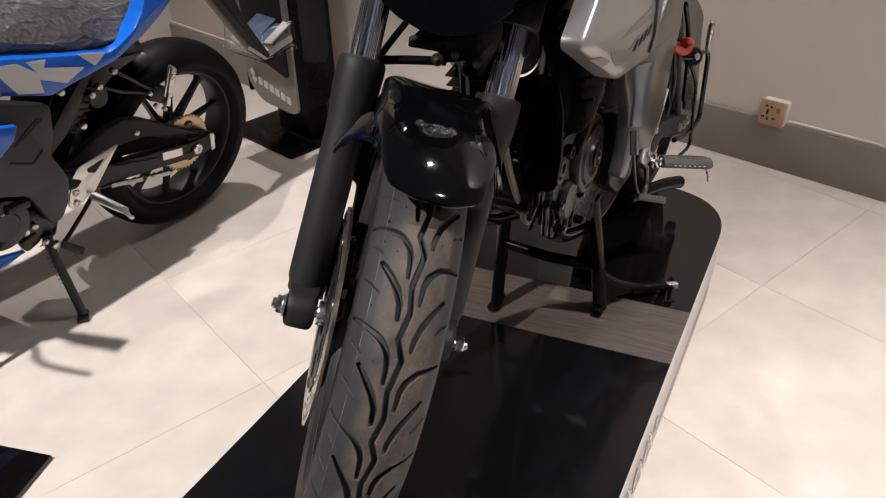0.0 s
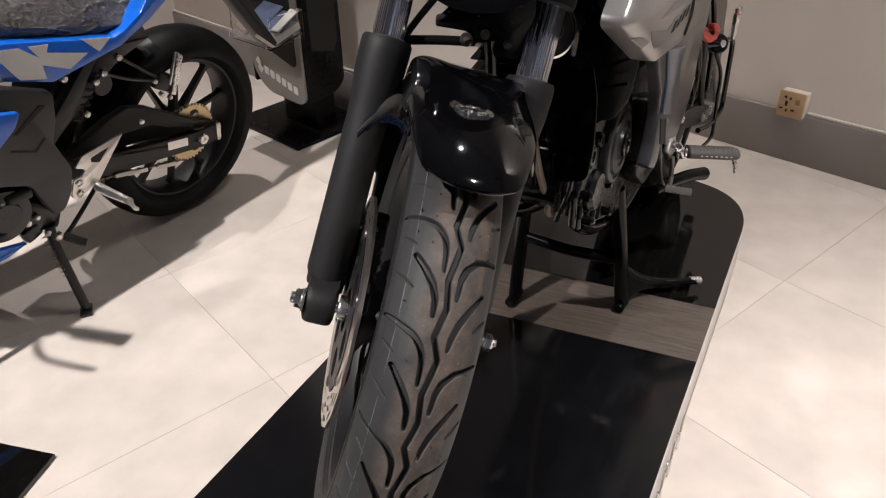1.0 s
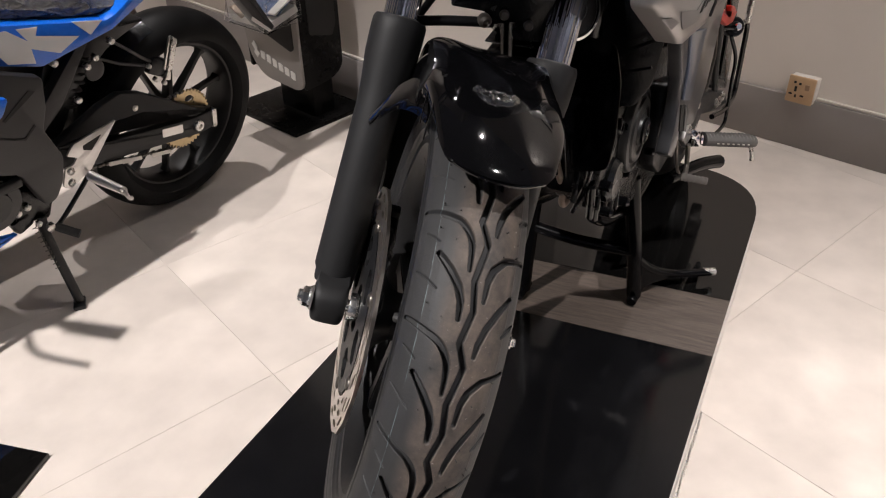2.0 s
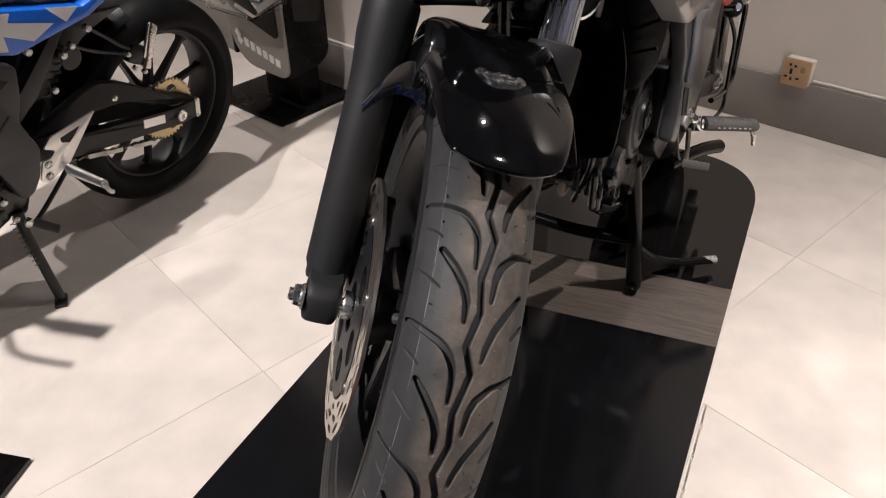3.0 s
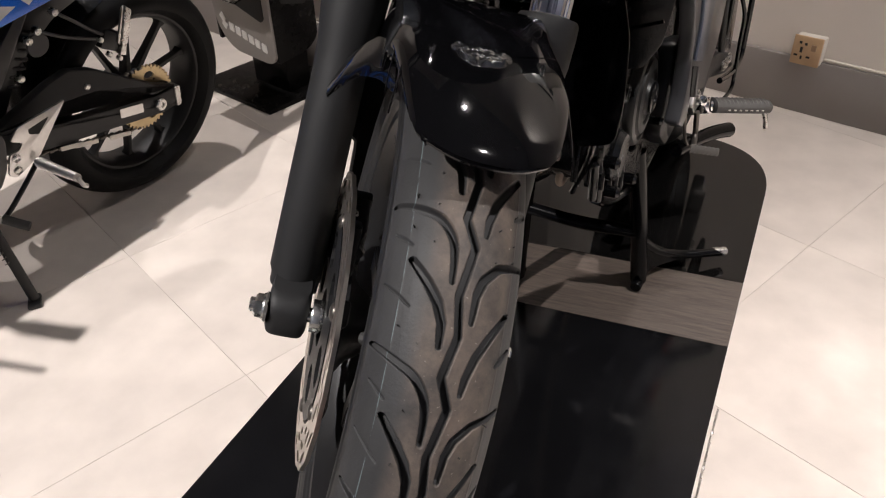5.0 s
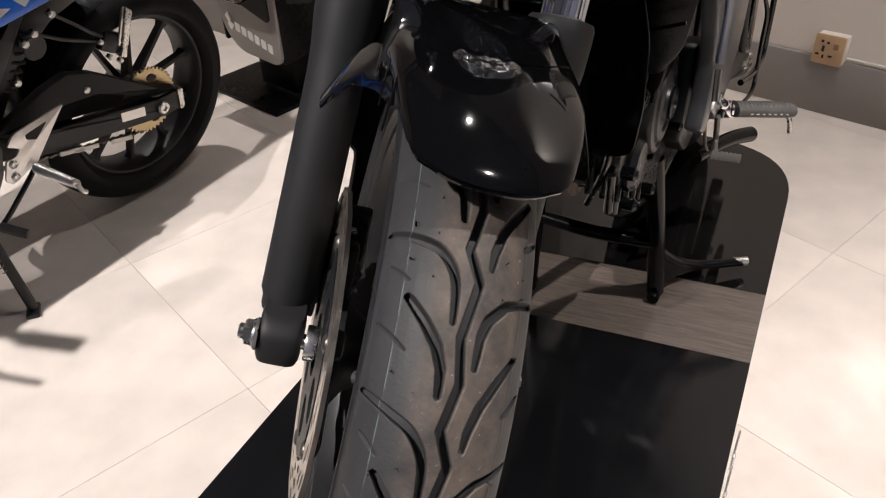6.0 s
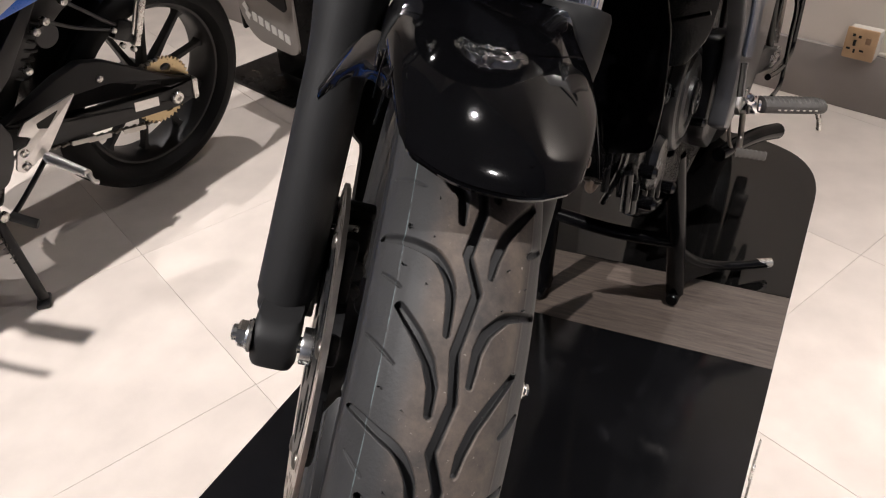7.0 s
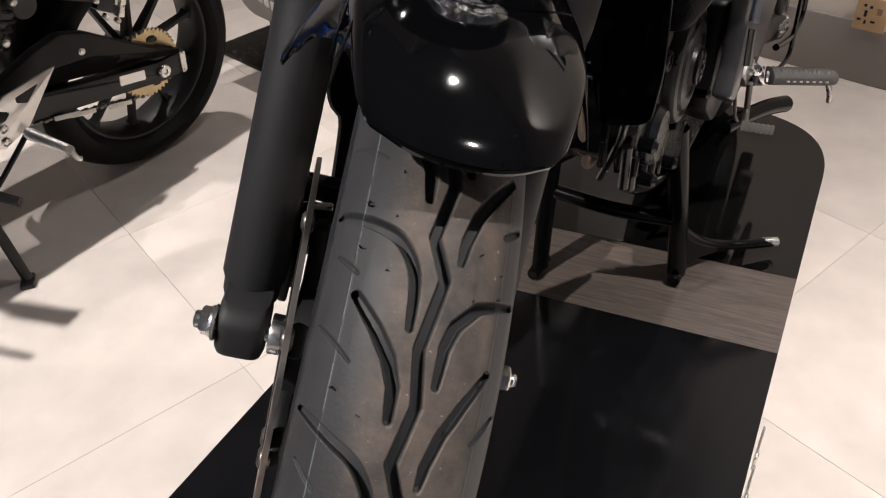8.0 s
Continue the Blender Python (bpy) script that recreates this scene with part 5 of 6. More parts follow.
# passenger footrest, red lever and tail tubes
tub("passenger_bracket", [(0.12, 1.80, 0.665), (0.14, 1.82, 0.664), (0.155, 1.84, 0.660)], 0.008, GLOSS_BLACK, moto, "black passenger footrest bracket")
lath("knurled_boss", (0.145, 1.860, 0.653), (0.180, 1.81, 0.672), [(0, 0), (0.020, 0), (0.022, 0.003), (0.022, 0.020), (0.019, 0.024), (0.012, 0.024), (0.011, 0.028), (0, 0.028)], PLASTIC_BLACK, moto, 24)
lath("boss_bolt", (0.162, 1.832, 0.664), (0.180, 1.806, 0.674), [(0, 0), (0.0085, 0), (0.0085, 0.006), (0.006, 0.009), (0, 0.009)], CHROME, moto, 16)
bm = B()
box(bm, (0.176, 1.905, 0.692), (0.012, 0.022, 0.080), 0.004, (10, 4, 0))
ppeg = part("passenger_footpeg", bm, STEEL, moto, "folded steel passenger footpeg", M)
for k in range(9):
    bm = B()
    box(bm, (0.176 - 0.0065, 1.899 + 0.0014 * k, 0.660 + 0.0080 * k), (0.003, 0.022, 0.004), 0.001, (10, 4, 0), 1)
    part("tread_rib", bm, ALUMINIUM, ppeg, "", M)
sp("red_lever", [(1.602, 0.762), (1.618, 0.739), (1.724, 0.696), (1.804, 0.680), (1.848, 0.691), (1.791, 0.719), (1.734, 0.736), (1.745, 0.712), (1.709, 0.722), (1.635, 0.757)], 0.148, 0.014, RED_PAINT, moto, 0.007, 0.004, "bright red plastic lever")
sp("inner_fender", [(1.66, 0.86), (1.70, 0.90), (1.792, 0.84), (2.014, 0.735), (2.085, 0.692), (2.094, 0.638), (2.141, 0.547), (2.175, 0.470), (2.197, 0.376), (2.150, 0.395), (2.075, 0.488), (1.998, 0.562), (1.955, 0.557), (1.942, 0.527), (1.953, 0.469), (1.912, 0.485), (1.787, 0.547), (1.757, 0.60), (1.70, 0.66)], 0.112, 0.03, ENGINE_BLACK, moto, 0.02, 0.006, "black inner fender and hoses")
tub("hose", [(0.135, 1.68, 0.80), (0.137, 1.75, 0.70), (0.136, 1.80, 0.60), (0.137, 1.86, 0.50)], 0.007, RUBBER, moto)
tub("hose", [(0.134, 1.76, 0.80), (0.137, 1.83, 0.72), (0.138, 1.88, 0.62), (0.135, 1.92, 0.52)], 0.006, GLOSS_BLACK, moto)
sp("swingarm", [(1.55, 0.56), (1.625, 0.575), (1.763, 0.536), (2.029, 0.437), (2.106, 0.378), (1.985, 0.402), (1.649, 0.525), (1.55, 0.50)], 0.128, 0.032, SATIN_BLACK, moto, 0.012, 0.006, "satin black swingarm")
for y, z in ((1.85, 0.475), (1.90, 0.462), (1.95, 0.455)):
    lath("adjuster", (0.145, y, z), (0.2, y, z), [(0, 0), (0.012, 0), (0.012, 0.004), (0.008, 0.008), (0, 0.008)], STEEL, moto, 14)
tub("guard_tube", [(0.165, 1.87, 0.66), (0.17, 1.955, 0.635), (0.17, 1.978, 0.560), (0.17, 1.985, 0.497), (0.17, 1.972, 0.450), (0.165, 1.864, 0.456), (0.155, 1.751, 0.482)], 0.0062, GLOSS_BLACK, moto, "slim black guard tube")
tub("guard_tube", [(0.155, 1.82, 0.645), (0.17, 1.848, 0.590), (0.17, 1.870, 0.524), (0.17, 1.893, 0.454), (0.17, 1.885, 0.412), (0.165, 1.80, 0.422)], 0.0042, GLOSS_BLACK, moto)
tub("rear_shock", [(0.06, 1.62, 0.82), (0.07, 1.70, 0.66), (0.075, 1.76, 0.52)], 0.022, PLASTIC_BLACK, moto)
tub("brake_line", [(0.134, 1.72, 0.70), (0.136, 1.76, 0.63), (0.135, 1.75, 0.57), (0.133, 1.72, 0.52)], 0.0025, STEEL_DARK, moto)

# rear wheel
RWC = Vector((0.0, 2.0, 0.512))


def rear_lathe(profile, seg=64):
    bm = B()
    lathe(bm, RWC, RWC + Vector((1, 0, 0)), [(r, x) for x, r in profile], seg)
    return bm


REAR = [(0, 0.302), (0.025, 0.299), (0.047, 0.291), (0.064, 0.279), (0.075, 0.264), (0.079, 0.250), (0.076, 0.236), (0.063, 0.224), (0.049, 0.217)]
RIM_P = [(-0.048, 0.224), (-0.052, 0.222), (-0.05, 0.212), (-0.035, 0.203), (0.035, 0.203), (0.05, 0.212), (0.052, 0.222), (0.048, 0.224), (0.04, 0.219), (-0.04, 0.219), (-0.048, 0.224)]
bm = rear_lathe(RIM_P)
lathe(bm, RWC - Vector((0.07, 0, 0)), RWC + Vector((1, 0, 0)), [(0, 0), (0.04, 0), (0.04, 0.14), (0, 0.14)], 32)
rear_a = part("rear_wheel", bm, SATIN_BLACK, moto, "black rear wheel", M)
part("tyre", rear_lathe([(-x, r) for x, r in reversed(REAR)] + REAR[1:]), RUBBER_NEW, rear_a, "black rear tyre", M)
for i in range(6):
    bm = spoke(radians(60 * i), 0.035, 0.205, 0.03, 0.022, 0.03)
    bm.transform(Matrix.Translation(RWC))
    part("spoke", bm, SATIN_BLACK, rear_a, "", M)

# centre stand
Z0 = PLAT_Z
stand = tub("centre_stand", [(-0.095, 1.33, 0.50), (-0.105, 1.325, 0.36), (-0.112, 1.318, Z0 + 0.012)], 0.0145, STAND_BLACK, moto, "gloss black tubular centre stand")
tub("stand_leg", [(0.085, 1.33, 0.52), (0.10, 1.36, 0.36), (0.108, 1.398, Z0 + 0.012)], 0.0155, STAND_BLACK, stand)
tub("cross_bar", [(-0.105, 1.328, 0.365), (0.0, 1.335, 0.352), (0.10, 1.362, 0.34)], 0.0125, STAND_BLACK, stand)
for p in ((-0.113, 1.316), (0.109, 1.400)):
    bm = B()
    lathe(bm, (p[0], p[1] - 0.03, Z0 + 0.011), (p[0], p[1] + 0.03, Z0 + 0.011), [(0, 0), (0.009, 0), (0.011, 0.003), (0.011, 0.057), (0.009, 0.06), (0, 0.06)], 18)
    part("foot", bm, STAND_BLACK, stand, "", M)
tub("tang", [(0.10, 1.37, 0.325), (0.13, 1.42, 0.27), (0.165, 1.475, 0.232), (0.20, 1.50, 0.226), (0.245, 1.535, 0.222)], 0.0085, STAND_BLACK, stand, "bent foot tang")
tub("tang_brace", [(0.108, 1.39, Z0 + 0.03), (0.13, 1.44, Z0 + 0.028), (0.175, 1.485, Z0 + 0.032)], 0.007, STAND_BLACK, stand)
bm = B()
rows = [[(0.100, 1.372, 0.325), (0.108, 1.395, Z0 + 0.025)], [(0.130, 1.420, 0.272), (0.132, 1.438, Z0 + 0.028)], [(0.165, 1.475, 0.234), (0.172, 1.484, Z0 + 0.030)]]
loft(bm, [[Vector(p) for p in r] for r in rows])
thicken(bm, 0.005)
part("gusset", bm, STAND_BLACK, stand, "flat black gusset", M)
bm = B()
rod(bm, (0.225, 1.521, 0.224), (0.248, 1.537, 0.222), 0.0088)
part("worn_tip", bm, STEEL, stand, "bare steel tip", M)

# ---- the blue sports motorcycle on its side stand ----
sport = thing("motorcycle", SPORT @ Vector((-0.4, 0, 0)), "blue sports motorcycle leaning on its side stand", "motorcycle")
M = SPORT
HUB = Vector((0, 0, 0.302))
SIDE = Matrix(((1, 0, 0, 0), (0, 0, -1, 0), (0, 1, 0, 0), (0, 0, 0, 1)))   # outline (x, z) to a plate across y


def sport_wheel_lathe(profile, seg=84):
    bm = B()
    lathe(bm, HUB, HUB + Vector((0, 1, 0)), [(r, x) for x, r in profile], seg)
    return bm


def flat(name, pts, y, thick, mat, parent, r=0.008, bevel=0.003, label="", tilt=0.0):
    """A plate cut to an outline of (x, z) standing at y."""
    bm = B()
    plate(bm, round_outline(pts, r, 4), thick, None, bevel)
    return part(name, bm, mat, parent, label, M @ Matrix.Translation((0, y, 0)) @ Matrix.Rotation(radians(tilt), 4, "X") @ SIDE)


bm = sport_wheel_lathe(RIM_P)
lathe(bm, HUB - Vector((0, 0.085, 0)), HUB + Vector((0, 1, 0)), [(0, 0), (0.026, 0), (0.030, 0.004), (0.04, 0.03), (0.04, 0.14), (0, 0.14)], 32)
rear = part("rear_wheel", bm, SATIN_BLACK, sport, "black cast alloy rear wheel", M)
part("tyre", sport_wheel_lathe([(-x, r) for x, r in reversed(REAR)] + REAR[1:]), RUBBER_NEW, rear, "wide black tyre", M)
for i in range(10):
    a = radians(36 * i + 8)
    bm = B()
    rows = []
    for r, w, t in ((0.03, 0.020, 0.03), (0.12, 0.013, 0.024), (0.19, 0.012, 0.022), (0.206, 0.024, 0.03)):
        rows.append([(-w / 2, -t / 2, r), (w / 2, -t / 2, r), (w / 2, t / 2, r), (-w / 2, t / 2, r)])
    loft(bm, rows, True, True)
    bmesh.ops.bevel(bm, geom=bm.edges[:], offset=0.0015, segments=2, affect="EDGES")
    bm.transform(Matrix.Translation(HUB) @ Matrix.Rotation(a, 4, "Y"))
    part("spoke", bm, SATIN_BLACK, rear, "", M)
# sprocket with teeth and openings
bm = B()
edges = []


def loop2(pts):
    vs = [bm.verts.new((x, 0, z)) for x, z in pts]
    for a, b in zip(vs, vs[1:] + vs[:1]):
        edges.append(bm.edges.new((a, b)))


loop2([((0.088 + 0.0035 * (1 if i % 4 < 2 else -1)) * math.cos(2 * math.pi * i / 168), (0.088 + 0.0035 * (1 if i % 4 < 2 else -1)) * math.sin(2 * math.pi * i / 168)) for i in range(168)])
loop2([(0.026 * math.cos(2 * math.pi * i / 24), 0.026 * math.sin(2 * math.pi * i / 24)) for i in range(24)])
for k in range(5):
    a0 = 2 * math.pi * k / 5
    loop2([((0.062 + 0.011 * math.cos(q)) * math.cos(a0 + 0.28 * math.sin(q)), (0.062 + 0.011 * math.cos(q)) * math.sin(a0 + 0.28 * math.sin(q))) for q in [2 * math.pi * j / 14 for j in range(14)]])
bmesh.ops.triangle_fill(bm, edges=edges, use_beauty=True)
r = bmesh.ops.extrude_face_region(bm, geom=bm.faces[:])
bmesh.ops.translate(bm, verts=[g for g in r["geom"] if isinstance(g, bmesh.types.BMVert)], vec=(0, 0.006, 0))
bm.transform(Matrix.Translation(HUB + Vector((0, -0.076, 0))))
part("sprocket", bm, GOLD, rear, "gold toothed sprocket", M, angle=30)

# swingarm: one boxed arm with an upper brace
arm = flat("swingarm", [(0.074, 0.318), (0.080, 0.262), (0.022, 0.258), (-0.33, 0.318), (-0.45, 0.36), (-0.45, 0.42), (-0.335, 0.378), (0.0, 0.318)], -0.098, 0.028, SATIN_BLACK, sport, 0.006, 0.005, "satin black braced swingarm")
flat("brace", [(0.074, 0.320), (0.0, 0.322), (-0.17, 0.405), (-0.265, 0.415), (-0.40, 0.385), (-0.44, 0.42), (-0.30, 0.475), (-0.236, 0.488), (-0.175, 0.468), (0.005, 0.352)], -0.098, 0.026, SATIN_BLACK, arm, 0.006, 0.005)
flat("end_plate", [(0.066, 0.322), (0.084, 0.318), (0.086, 0.262), (0.070, 0.258)], -0.098, 0.036, STEEL, arm, 0.003, 0.002, "steel end plate")
flat("label_plate", [(-0.045, 0.318), (-0.118, 0.332), (-0.118, 0.306), (-0.045, 0.292)], -0.1128, 0.0015, ALUMINIUM, arm, 0.002, 0.0, "small pale label plate")
bm = B()
lathe(bm, (0.012, -0.112, 0.291), (0.012, -0.2, 0.291), [(0, 0), (0.017, 0), (0.0175, 0.006), (0.015, 0.010), (0.008, 0.010), (0.007, 0.006), (0, 0.006)], 24)
part("axle_nut", bm, STEEL, arm, "steel axle nut", M)
bm = B()
tube(bm, [(0.015, -0.02, 0.302), (-0.45, -0.02, 0.39)], 0.02, 12, 1)
part("far_arm", bm, SATIN_BLACK, arm, "", M)
# chain: two runs of links
bm = B()
for (xa, za), (xb, zb) in (((-0.03, 0.219), (-0.44, 0.315)), ((0.0, 0.390), (-0.44, 0.365))):
    n = 34
    for i in range(n):
        t = (i + 0.5) / n
        ang = -math.degrees(math.atan2(zb - za, xb - xa))
        box(bm, (xa + (xb - xa) * t, -0.073 + (0.004 if i % 2 else 0), za + (zb - za) * t), (0.0115, 0.010, 0.008), 0.002, (0, ang, 0), 1)
tagged(part("chain", bm, STEEL_DARK, sport, "dark steel drive chain", M), kind="stuff")
for k, (x, z) in enumerate(((-0.10, 0.262), (-0.20, 0.288), (-0.24, 0.300))):
    flat("chain_guard_slot", [(x, z), (x - 0.065, z + 0.016), (x - 0.065, z + 0.004), (x, z - 0.012)], -0.118, 0.003, WHITE_PLASTIC, arm, 0.003, 0.001, "pale slot of the chain guard")

# heel guard, bracket and peg
heel = flat("heel_guard", [(-0.293, 0.458), (-0.421, 0.442), (-0.443, 0.418), (-0.416, 0.402), (-0.43, 0.388), (-0.452, 0.388), (-0.466, 0.341), (-0.45, 0.326), (-0.384, 0.352)], -0.155, 0.006, ALUMINIUM, sport, 0.006, 0.0015, "brushed aluminium heel guard")
# no cut-out: the opening's shade is a thin dark plate
flat("opening", [(-0.342, 0.437), (-0.397, 0.428), (-0.397, 0.416), (-0.375, 0.406)], -0.1575, 0.003, PAINTED_DARK, heel, 0.003, 0.0, "opening painted dark")
for x, z in ((-0.440, 0.375), (-0.443, 0.343)):
    bm = B()
    lathe(bm, (x, -0.157, z), (x, -0.2, z), [(0, 0), (0.010, 0), (0.010, 0.004), (0.007, 0.007), (0.004, 0.004), (0, 0.004)], 18)
    part("bolt", bm, STEEL, heel, "", M)
bm = B()
rows = []
p, q = Vector((-0.395, -0.165, 0.342)), Vector((-0.348, -0.222, 0.300))
for i in range(20):
    k = i / 19
    c = p.lerp(q, k)
    r = (0.0125 if i % 2 else 0.0110) * (1.1 - 0.25 * k)
    rows.append([c + Vector((r * math.cos(a), 0.4 * r * math.sin(a), r * math.sin(a))) for a in [2 * math.pi * j / 14 for j in range(14)]])
loft(bm, rows, True, True)
peg2 = part("footpeg", bm, ALUMINIUM, sport, "ribbed aluminium footpeg", M, angle=25)
bm = B()
tube(bm, [q, q + Vector((0.004, -0.01, -0.018)), q + Vector((0.012, -0.012, -0.024))], 0.006, 8)
part("peg_tip", bm, ALUMINIUM, peg2, "", M)
bm = B()
tube(bm, [(-0.39, -0.15, 0.335), (-0.44, -0.16, 0.30), (-0.49, -0.165, 0.262), (-0.52, -0.17, 0.25)], 0.006, 10)
gear2 = part("gear_lever", bm, PLASTIC_BLACK, sport, "thin black gear lever", M)
bm = B()
tube(bm, [(-0.515, -0.172, 0.256), (-0.495, -0.20, 0.243), (-0.485, -0.215, 0.238)], 0.011, 12)
part("rubber_tip", bm, RUBBER, gear2, "", M)
bm = B()
lathe(bm, (-0.528, -0.165, 0.262), (-0.528, -0.2, 0.258), [(0, 0), (0.012, 0), (0.012, 0.010), (0.006, 0.014), (0, 0.014)], 14)
part("lever_bolt", bm, STEEL, gear2, "", M)

# lower fairing, engine and frame
fair = flat("lower_fairing", [(-0.98, 0.74), (-0.581, 0.695), (-0.474, 0.648), (-0.480, 0.575), (-0.497, 0.525), (-0.462, 0.44), (-0.475, 0.375), (-0.50, 0.335), (-0.53, 0.33), (-0.575, 0.44), (-0.64, 0.47), (-0.70, 0.47), (-0.98, 0.47)], -0.165, 0.03, PLASTIC_GREY, sport, 0.012, 0.006, "dark grey plastic lower fairing")
flat("seam", [(-0.500, 0.625), (-0.515, 0.632), (-0.585, 0.585), (-0.580, 0.580)], -0.1808, 0.0015, PAINTED_DARK, fair, 0.0, 0.0, "narrow seam")
flat("seam", [(-0.515, 0.545), (-0.545, 0.520), (-0.600, 0.545), (-0.600, 0.550), (-0.546, 0.526), (-0.518, 0.550)], -0.1808, 0.0015, PAINTED_DARK, fair, 0.0, 0.0, "narrow seam")
flat("blue_wing", [(-0.98, 0.70), (-0.614, 0.655), (-0.572, 0.645), (-0.590, 0.612), (-0.640, 0.575), (-0.98, 0.60)], -0.195, 0.016, BLUE_PAINT, sport, 0.010, 0.004, "blue fairing wing")
flat("blue_belly", [(-0.98, 0.39), (-0.69, 0.335), (-0.626, 0.318), (-0.68, 0.305), (-0.98, 0.31)], -0.20, 0.014, BLUE_PAINT, sport, 0.006, 0.003, "blue belly fairing")
bm = B()
box(bm, (-0.70, 0.0, 0.46), (0.40, 0.24, 0.22), 0.03, (0, 0, 0), 3)
eng2 = part("engine", bm, ENGINE_BLACK, sport, "black engine", M)
bm = B()
lathe(bm, (-0.645, -0.11, 0.385), (-0.645, -0.3, 0.385), [(0.075, 0), (0.075, 0.045), (0.066, 0.060), (0.040, 0.064), (0.036, 0.070), (0, 0.070)], 44)
part("engine_cover", bm, ENGINE_BLACK, eng2, "round black engine cover", M)
bm = B()
box(bm, (-0.605, -0.175, 0.425), (0.06, 0.02, 0.022), 0.006)
part("cover_plate", bm, ENGINE_GREY, eng2, "", M)
bm = B()
box(bm, (-0.54, -0.12, 0.32), (0.10, 0.06, 0.09), 0.015, (0, 20, 0), 2)
box(bm, (-0.58, -0.14, 0.29), (0.05, 0.03, 0.04), 0.01, (0, -20, 0), 2)
part("stand_mount", bm, ENGINE_BLACK, eng2, "", M)
for x, z in ((-0.59, 0.33), (-0.565, 0.335), (-0.545, 0.275), (-0.505, 0.355)):
    bm = B()
    lathe(bm, (x, -0.15, z), (x, -0.2, z), [(0, 0), (0.009, 0), (0.009, 0.010), (0.005, 0.014), (0, 0.014)], 12)
    part("engine_bolt", bm, STEEL, eng2, "", M)
flat("frame_spar", [(-0.30, 0.66), (-0.325, 0.665), (-0.44, 0.545), (-0.51, 0.49), (-0.50, 0.44), (-0.40, 0.52)], -0.10, 0.03, PLASTIC_GREY, sport, 0.01, 0.004)
flat("inner_mudguard", [(-0.10, 0.64), (-0.25, 0.66), (-0.40, 0.62), (-0.46, 0.45), (-0.40, 0.40), (-0.33, 0.52), (-0.22, 0.60)], 0.0, 0.15, PLASTIC_BLACK, sport, 0.02, 0.006)
bm = B()
rows = []
for i in range(13):
    a = radians(-10 + 85 * i / 12)
    rows.append([(-0.325 * math.cos(a) * (1 - 0.04 * abs(t)), 0.07 * t, 0.302 + 0.325 * math.sin(a) - 0.02 * t * t) for t in (-1, -0.8, -0.4, 0, 0.4, 0.8, 1)])
loft(bm, rows)
thicken(bm, 0.003)
part("hugger", bm, ENGINE_BLACK, sport, "black hugger mudguard", M)
# shock absorber with its spring
bm = B()
rod(bm, (-0.27, -0.05, 0.62), (-0.37, -0.05, 0.46), 0.014)
shock = part("rear_shock", bm, PLASTIC_BLACK, sport, "black rear shock absorber", M)
bm = B()
p, q = Vector((-0.285, -0.05, 0.60)), Vector((-0.36, -0.05, 0.475))
d = (q - p).normalized()
e1 = Vector((0, 1, 0))
e2 = d.cross(e1)
tube(bm, [p + (q - p) * (k / 56) + 0.027 * (e1 * math.cos(k * math.pi / 4) + e2 * math.sin(k * math.pi / 4)) for k in range(57)], 0.0045, 8, 1)
part("spring", bm, PLASTIC_GREY, shock, "coiled grey spring", M)
bm = B()
lathe(bm, (-0.292, -0.10, 0.572), (-0.292, -0.2, 0.572), [(0, 0), (0.026, 0), (0.028, 0.003), (0.026, 0.006), (0, 0.006)], 30)
part("reservoir_cap", bm, PLASTIC_GREY, shock, "grey round cap", M)
for x, z in ((-0.408, 0.638), (-0.326, 0.601), (-0.301, 0.616), (-0.252, 0.643), (-0.364, 0.527), (-0.197, 0.432)):
    bm = B()
    y = -0.128 if z > 0.5 else -0.112
    lathe(bm, (x, y + 0.012, z), (x, y - 0.1, z), [(0, 0), (0.0085, 0), (0.0085, 0.014), (0.005, 0.017), (0, 0.017)], 14)
    part("screw", bm, STEEL, sport, "bright screw head", M)
for pts in ([(-0.252, -0.125, 0.643), (-0.20, -0.115, 0.600), (-0.14, -0.09, 0.548), (-0.095, -0.075, 0.515)], [(-0.301, -0.125, 0.616), (-0.235, -0.115, 0.575), (-0.16, -0.09, 0.535), (-0.105, -0.075, 0.508)]):
    bm = B()
    tube(bm, pts, 0.0042, 10)
    part("cable", bm, PLASTIC_GREY, sport, "thin grey cable", M)
# caliper and carrier seen in front of the wheel, muffler beyond it
bm = B()
box(bm, (-0.085, -0.065, 0.50), (0.06, 0.045, 0.05), 0.01, (0, 30, 0), 2)
part("cable_joint", bm, PLASTIC_BLACK, sport, "", M)
pp = flat("passenger_footpeg", [(-0.040, 0.580), (-0.022, 0.563), (-0.048, 0.484), (-0.068, 0.481)], -0.09, 0.012, STEEL, sport, 0.004, 0.003, "folded bright steel passenger footpeg")
flat("peg_edge", [(-0.046, 0.575), (-0.040, 0.578), (-0.068, 0.488), (-0.074, 0.492)], -0.088, 0.006, ALUMINIUM, pp, 0.001, 0.001)
flat("peg_hinge", [(-0.062, 0.490), (-0.050, 0.486), (-0.058, 0.455), (-0.075, 0.462)], -0.085, 0.02, STEEL, pp, 0.003, 0.002)
for x, z in ((-0.118, 0.515), (-0.10, 0.470), (-0.072, 0.450)):
    bm = B()
    lathe(bm, (x, -0.08, z), (x, -0.2, z), [(0, 0), (0.007, 0), (0.007, 0.010), (0.004, 0.013), (0, 0.013)], 12)
    part("peg_screw", bm, STEEL, pp, "", M)
bm = B()
lathe(bm, (-0.55, 0.20, 0.30), (0.16, 0.24, 0.55), [(0, 0), (0.05, 0), (0.065, 0.05), (0.07, 0.55), (0.06, 0.66), (0.045, 0.66), (0.045, 0.5), (0, 0.5)], 32)
